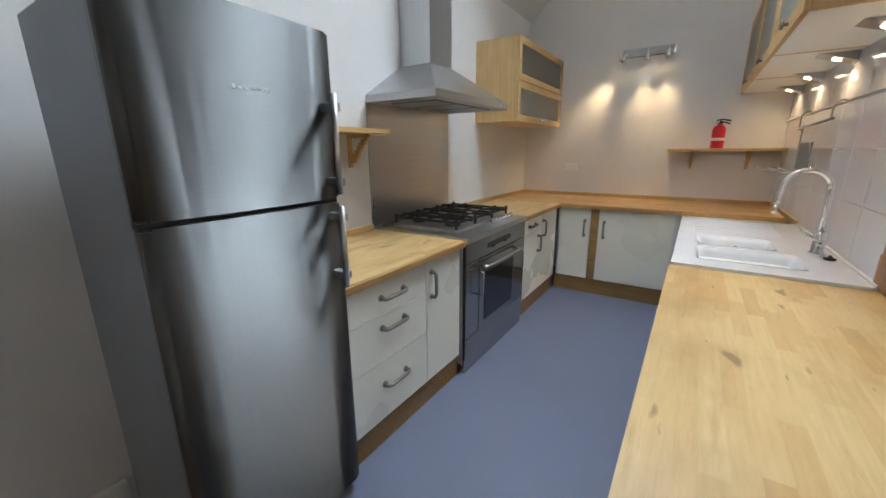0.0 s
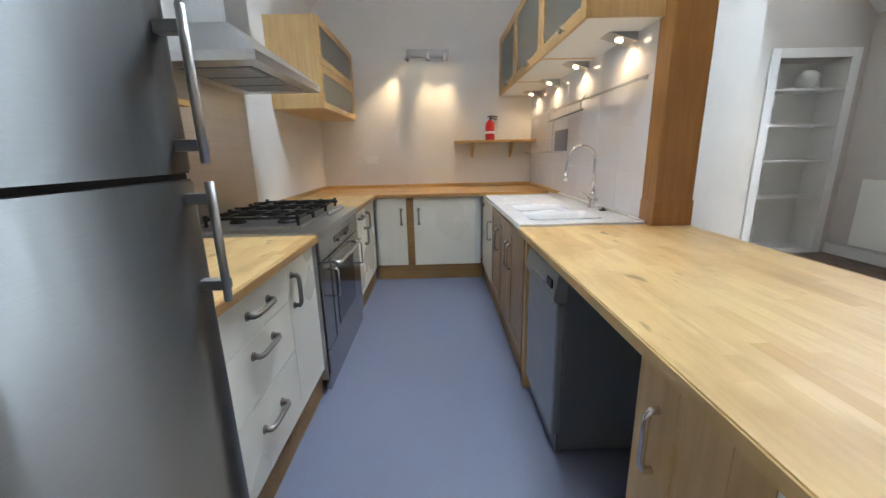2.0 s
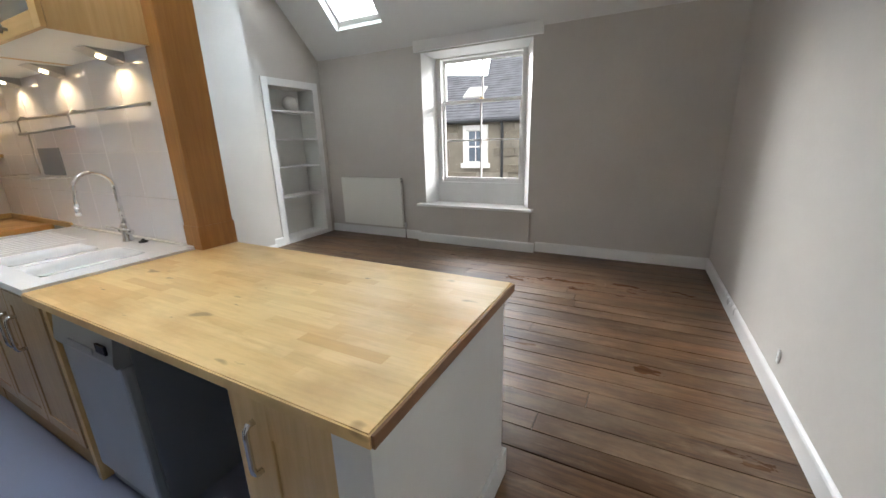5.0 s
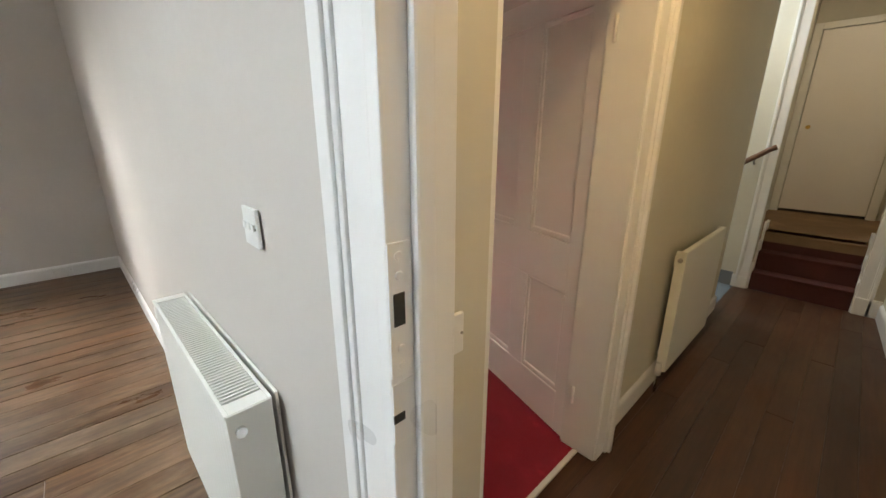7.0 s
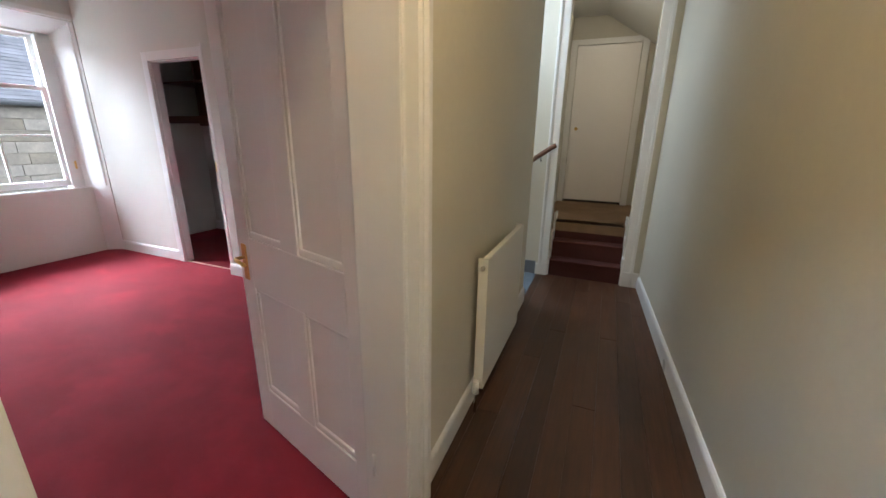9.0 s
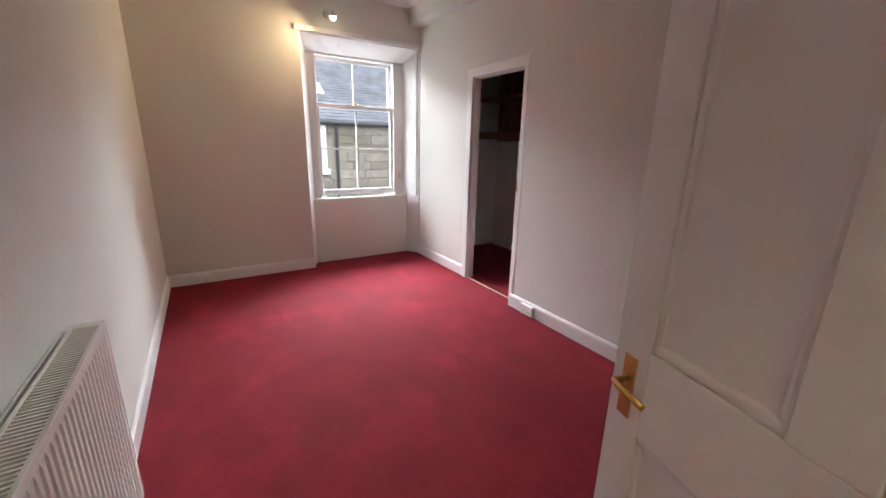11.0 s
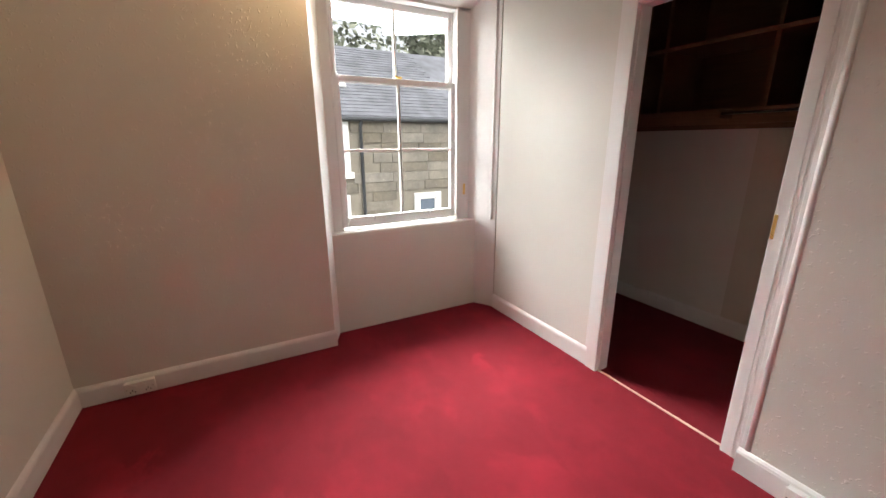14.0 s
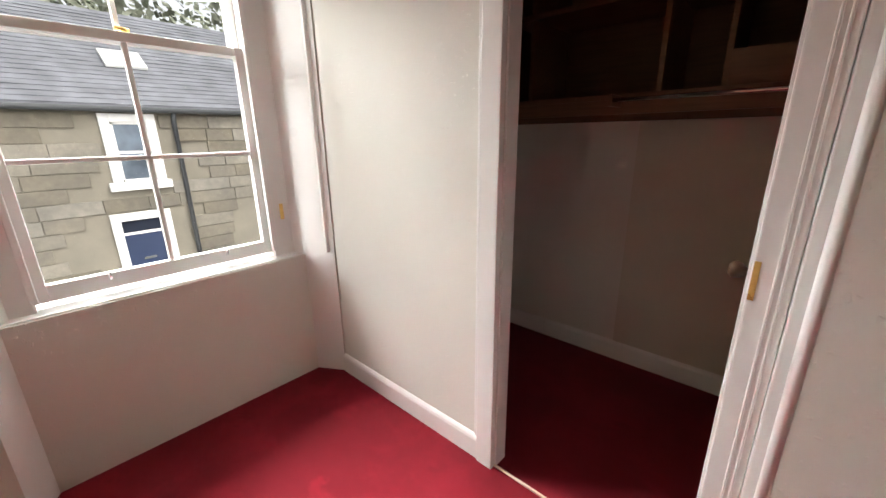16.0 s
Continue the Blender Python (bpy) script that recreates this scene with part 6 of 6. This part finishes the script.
# ---- bedroom ----
bl_ = thing("wall_spotlight", (4.9, -2.3, 2.7), "small lit spotlight on a stem above the window", "light")
bp = Vector((4.78, -2.31, 2.69))
part("rose", lathe([(0.045, 0), (0.045, 0.012), (0.02, 0.025)], Matrix.Translation((XF - 0.004, -2.31, 2.74)) @ Matrix.Rotation(radians(-90), 4, "Y")), M_plastic, bl_)
part("arm", tube([(XF - 0.01, -2.31, 2.74), (4.88, -2.31, 2.75), (4.80, -2.31, 2.73)], 0.008, 8), M_chrome, bl_)
part("shade", lathe([(0.018, 0.05), (0.03, 0.03), (0.036, -0.02), (0.033, -0.02), (0.026, 0.02)], Matrix.Translation(bp), 18), M_plastic, bl_)
part("bulb", lathe([(0.012, 0.02), (0.028, -0.005), (0.03, -0.03), (0.018, -0.05), (0.002, -0.055)], Matrix.Translation(bp), 16), M_bulb, bl_, "glowing bulb")
lamp("bedroom_light", "SPOT", 14, look(bp + Vector((-0.03, 0.02, -0.07)), (4.5, -0.7, 1.7)), (1, 0.68, 0.36), cone=140, blend=1.0, radius=0.04)
socket("skirting_socket", (XF - 0.046, -0.87, 0.062), (-1, 0, 0), 0.146, 0.078, "white double socket on the skirting", 2, 0.03)
socket("skirting_socket", (2.735, YC + 0.128, 0.062), (0, 1, 0), 0.146, 0.086, "white double socket set on the skirting", 2, 0.04)
part("shutter_catch", box((5.06, -3.372, 1.42), (5.075, -3.362, 1.46), 0.002), M_brass, w2)
part("sash_pulley", box((5.195, -2.2, 1.0), (5.2, -2.18, 1.09), 0.001), M_brass, w2)
part("sash_pulley_far", box((5.195, -3.24, 1.0), (5.2, -3.22, 1.09), 0.001), M_brass, w2)
# closet fittings
cs = thing("closet_shelving", (3.7, -4.45, 1.55), "dark stained pine shelf and pigeonholes over a hanging rail", "shelving")
part("shelf_board", box((2.3, -4.22, 1.60), (4.95, -4.68, 1.625), 0.003), M_shelf_dark, cs)
part("front_batten", box((2.3, -4.215, 1.535), (4.95, -4.24, 1.60), 0.003), M_shelf_dark, cs)
part("wall_batten", box((2.3, -4.655, 1.515), (4.95, -4.68, 1.60), 0.003), M_shelf_dark, cs)
for x in (4.35, 4.2, 3.56, 3.32, 2.9):
    part("divider", box((x, -4.25, 1.625), (x + 0.022, -4.68, 2.5), 0.002), M_shelf_dark, cs)
part("upper_shelf", box((2.3, -4.24, 2.02), (4.95, -4.68, 2.045), 0.003), M_shelf_dark, cs)
part("pigeonhole_front", box((3.0, -4.24, 1.626), (3.32, -4.255, 1.76), 0.002), M_shelf_dark, cs)
part("back_board", box((2.3, -4.665, 1.625), (4.95, -4.678, 2.6)), M_shelf_dark, cs)
part("hanging_rail", tube([(2.35, -4.10, 1.59), (3.72, -4.10, 1.59)], 0.009, 10), M_chrome, cs, "thin chrome rail")
part("rail_bracket", box((3.71, -4.08, 1.565), (3.73, -4.24, 1.615), 0.003), M_shelf_dark, cs)
cd = thing("door_4", (3.06, -3.6, 0.01), "pale closet door folded back inside the closet", "", "", "structure")
part("leaf", box((3.03, -3.51, 0.012), (3.065, -4.15, 2.07), 0.003), M_door_paint, cd)
part("knob", lathe([(0.01, 0), (0.01, 0.04), (0.024, 0.055), (0.026, 0.07), (0.014, 0.082)], Matrix.Translation((3.065, -3.575, 1.07)) @ Matrix.Rotation(radians(90), 4, "Y"), 16), M_knob, cd, "turned brown wooden knob")
single("strike_plate", box((CX0 - 0.003, YC + 0.0255, 1.05), (CX0 - 0.016, YC + 0.0278, 1.15), 0.0005), M_brass, "small brass strike plate on the closet casing", "strike plate")
# Thin cream patch, darker than the back wall it covers in part.
structure("closet_wall_board", box((2.3, YCB + 0.0, 0.13), (3.75, YCB + 0.006, 1.51)), M_hall_wall)

# ---- outside ----
OX = 14.0
M_far_glass = plain("far_glass", (0.16, 0.2, 0.25), 0.1, 0, 0.3, 2, 0)
structure("ground", box((5.6, -400, -2.75), (600, 400, -2.6)), M_asphalt, "grey street")
structure("pavement", box((12.4, -40, -2.6), (OX, 40, -2.48), 0.01), M_white_stone)
structure("backdrop_ground", box((-300, -400, -2.8), (5.6, 400, -2.7)), M_asphalt)
hs = thing("terraced_house", (OX, 0, -2.6), "two storey sandstone house with a slate roof", "house")
openings = [("window", -4.15, 0.98, 0.40, 2.0), ("door", -4.0, 1.12, -2.48, -0.12), ("window", -7.2, 0.98, -1.75, -0.2), ("window", 6.29, 1.0, 0.40, 1.95), ("window", 6.3, 1.0, -2.0, -0.4), ("window", 1.2, 1.0, 0.40, 2.0), ("window", 10.5, 1.0, 0.4, 1.95), ("window", -9.2, 1.0, 0.4, 2.0)]
part("wall", box((OX + 0.02, -16, -2.6), (OX + 4.5, 18, 2.2)), M_mortar, hs, "coursed sandstone wall")
for kind, y, w, z0, z1 in openings:
    b = bmesh.new()
    s = 0.17
    for a, e in (((y - w / 2, z0), (y - w / 2 + s, z1)), ((y + w / 2 - s, z0), (y + w / 2, z1)), ((y - w / 2 + s, z1 - s), (y + w / 2 - s, z1))):
        add_box(b, (OX - 0.06, a[0], a[1]), (OX + 0.03, e[0], e[1]), 0.008)
    if kind == "window":
        add_box(b, (OX - 0.11, y - w / 2 - 0.08, z0 - 0.02), (OX + 0.03, y + w / 2 + 0.08, z0 + 0.16), 0.01)
    o = part(kind, b, M_white_stone, hs, "white painted stone surround")
    y0, y1, za, zb = y - w / 2 + s, y + w / 2 - s, z0 + (0.16 if kind == "window" else 0), z1 - s
    if kind == "door":
        part("leaf", box((OX + 0.0, y0, za), (OX + 0.03, y1, zb - 0.32), 0.004), M_blue_door, o, "navy blue front door")
        part("fanlight", box((OX + 0.0, y0, zb - 0.28), (OX + 0.02, y1, zb)), M_black_gloss, o)
        part("transom", box((OX - 0.01, y0, zb - 0.33), (OX + 0.03, y1, zb - 0.27), 0.004), M_trim, o)
        part("letter_plate", box((OX - 0.006, y - 0.12, za + 1.25), (OX + 0.0, y + 0.12, za + 1.3)), M_chrome, o)
    else:
        fb2 = bmesh.new()
        for a, e in (((y0, za), (y0 + 0.05, zb)), ((y1 - 0.05, za), (y1, zb)), ((y0, za), (y1, za + 0.06)), ((y0, zb - 0.05), (y1, zb)), ((y0, (za + zb) / 2 - 0.03), (y1, (za + zb) / 2 + 0.03))) + ((((y - 0.015, za), (y + 0.015, zb)),) if y > 0 else ()):
            add_box(fb2, (OX - 0.005, a[0], a[1]), (OX + 0.03, e[0], e[1]), 0.004)
        part("frame", fb2, M_trim, o)
        part("pane", box((OX + 0.012, y0, za), (OX + 0.018, y1, zb)), M_far_glass, o, "grey glass")
rf = bmesh.new()
sl_len = math.hypot(4.4, 2.75)
vs = [rf.verts.new(p) for p in ((OX - 0.2, -16, 2.16), (OX + 4.2, -16, 4.91), (OX + 4.2, 18, 4.91), (OX - 0.2, 18, 2.16), (OX - 0.2, -16, 2.1), (OX + 4.2, -16, 4.8), (OX + 4.2, 18, 4.8), (OX - 0.2, 18, 2.1))]
for f in ((0, 3, 2, 1), (4, 5, 6, 7), (0, 4, 7, 3), (1, 2, 6, 5), (0, 1, 5, 4), (3, 7, 6, 2)):
    rf.faces.new([vs[i] for i in f])
roof = part("roof", rf, M_slate, hs, "weathered grey slate roof")
sv, sf = [], []
ta = math.atan2(2.75, 4.4)
ux, uz = math.cos(ta), math.sin(ta)
rng = random.Random(4)
for r in range(24):
    d = r * 0.212
    for y_lo, y_hi in ((-8.5, 0.5), (2.5, 11.5)):
        y = y_lo + (r % 2) * 0.14
        while y < y_hi:
            w = 0.25 + rng.random() * 0.06
            lift = 0.016 + rng.random() * 0.012
            n0 = len(sv)
            x0, z0 = OX - 0.2 + ux * d, 2.165 + uz * d
            x1, z1 = OX - 0.2 + ux * (d + 0.25), 2.165 + uz * (d + 0.25)
            sv += [(x0 - uz * lift, y, z0 + ux * lift), (x0 - uz * lift, y + w - 0.008, z0 + ux * lift), (x1, y + w - 0.008, z1 + 0.004), (x1, y, z1 + 0.004), (x0, y, z0), (x0, y + w - 0.008, z0)]
            sf += [(n0, n0 + 1, n0 + 2, n0 + 3), (n0, n0 + 4, n0 + 5, n0 + 1)]
            y += w
me = bpy.data.meshes.new("slates")
me.from_pydata(sv, [], sf)
me.materials.append(M_slate)
slates = new("slates", me)
slates.parent = roof
slates["kind"] = "stuff"
part("gutter", tube([(OX - 0.2, -16, 2.08), (OX - 0.2, 18, 2.08)], 0.06, 10), M_pipe, hs)
for y in (-5.0, 5.22):
    part("drainpipe", tube([(OX - 0.18, y, 2.05), (OX - 0.06, y, 1.85), (OX - 0.06, y, -2.5)], 0.05, 10), M_pipe, hs, "dark cast iron drainpipe")
for y, d in ((-4.6, 1.7), (6.9, 1.6)):
    b = bmesh.new()
    m = Matrix.Translation((OX - 0.2 + ux * d, y, 2.2 + uz * d)) @ Matrix.Rotation(-ta, 4, "Y")
    add_box(b, (-0.05, -0.4, 0), (0.75, 0.4, 0.07), 0.01, m)
    # Solid white paints in the sky's reflection on the roof glass.
    v = part("roof_window", b, M_white_stone, roof)
part("chimney", add_box(box((OX + 3.6, 12.0, 4.2), (OX + 4.6, 13.2, 6.3), 0.02), (OX + 3.5, 11.9, 6.2), (OX + 4.7, 13.3, 6.4), 0.02), M_stone, roof)

# wooded bank behind the house
tr_v, tr_f = [], []
rng = random.Random(9)
for k in range(150):
    c = Vector((26 + rng.random() * 10, -26 + rng.random() * 52, 3.0 + rng.random() * 6.0))
    for i in range(130):
        d = Vector((rng.gauss(0, 1), rng.gauss(0, 1), rng.gauss(0, 0.8)))
        p = c + d.normalized() * (0.4 + 1.5 * rng.random() ** 0.5)
        s = 0.16 + 0.16 * rng.random()
        a = Vector((rng.gauss(0, 1), rng.gauss(0, 1), rng.gauss(0, 1))).normalized()
        b_ = a.orthogonal().normalized()
        n0 = len(tr_v)
        tr_v += [tuple(p + a * s), tuple(p + b_ * s * 0.6), tuple(p - a * s), tuple(p - b_ * s * 0.6)]
        tr_f.append((n0, n0 + 1, n0 + 2, n0 + 3))
me = bpy.data.meshes.new("woodland")
me.from_pydata(tr_v, [], tr_f)
me.materials.append(M_leaf)
wd = tagged(new("woodland", me), "dense grey-green trees on the bank behind the houses", "trees", "", "stuff")
structure("backdrop_bank", add_prism(bmesh.new(), [(30, -60), (60, -60), (60, 60), (30, 60)], -2.6, 6.0), M_leaf)

# ---- pieces: floorboards and stones ----
rng = random.Random(12)
fl = structure("floor_living", box((XW, -0.41, -0.03), (XF, -0.40, -0.023)), M_subfloor, "dark stained worn pine floorboards")
BW = 0.148
x = XW
while x < XF - 0.01:
    w = min(BW, XF - x)
    y0, y1 = -0.42, (0.86 if x < 1.40 else YL - 0.0)
    y = y0
    first = True
    while y < y1 - 0.01:
        e = min(y1, y + (0.6 + rng.random() * 2.2 if first else 1.6 + rng.random() * 2.6))
        if y1 - e < 0.3:
            e = y1
        lift = rng.uniform(-0.0012, 0.0012)
        b = box((0, 0, -0.022), (w - rng.choice((0.0015, 0.003, 0.005, 0.008)), e - y - 0.003, 0), 0.0012)
        ob = new("plank", mesh_of("plank", b, M_boards))
        ob.parent = fl
        ob.location = (x + 0.0017, y + 0.0015, lift)
        y, first = e, False
    x += w
fh = structure("floor_hall", box((-1.2, -0.58, -0.03), (0.06, -0.59, -0.023)), M_subfloor, "dark brown smooth hall floorboards")
x = -1.2
while x < 0.09:
    y = -0.572
    first = True
    while y > -4.74:
        e = max(-4.745, y - (1.6 + rng.random() * 2.4 if first else 3.2))
        ob = new("plank", mesh_of("plank", box((0, 0, -0.02), (min(0.119, 0.1 - x), y - e - 0.002, 0), 0.0008), M_hall_boards))
        ob.parent = fh
        ob.location = (x, e, rng.uniform(-0.0004, 0.0004))
        y, first = e, False
    x += 0.12
blocks = [mesh_of("stone", box((0, 0, 0), (0.05, l, 0.285), 0.01), M_stone) for l in (0.6, 0.8, 1.0, 1.25)]
wall_part = hs.children[0]
lens = (0.6, 0.8, 1.0, 1.25)
for y_lo, y_hi in ((-8.4, -1.6), (3.9, 8.4)):
    for r in range(16):
        z = -2.45 + r * 0.297
        y = y_lo + rng.random() * 0.3
        while y < y_hi:
            k = rng.randrange(4)
            if not any(oy - ow / 2 - 0.02 < y + lens[k] and y < oy + ow / 2 + 0.02 and z0 - 0.05 < z + 0.285 and z < z1 for _, oy, ow, z0, z1 in openings) and z + 0.285 < 2.1:
                ob = new("stone", blocks[k])
                ob.parent = wall_part
                ob.matrix_parent_inverse = Matrix()
                ob.matrix_basis = Matrix.Translation((OX - 0.02 - rng.random() * 0.01, y, z))
            y += lens[k] + 0.012
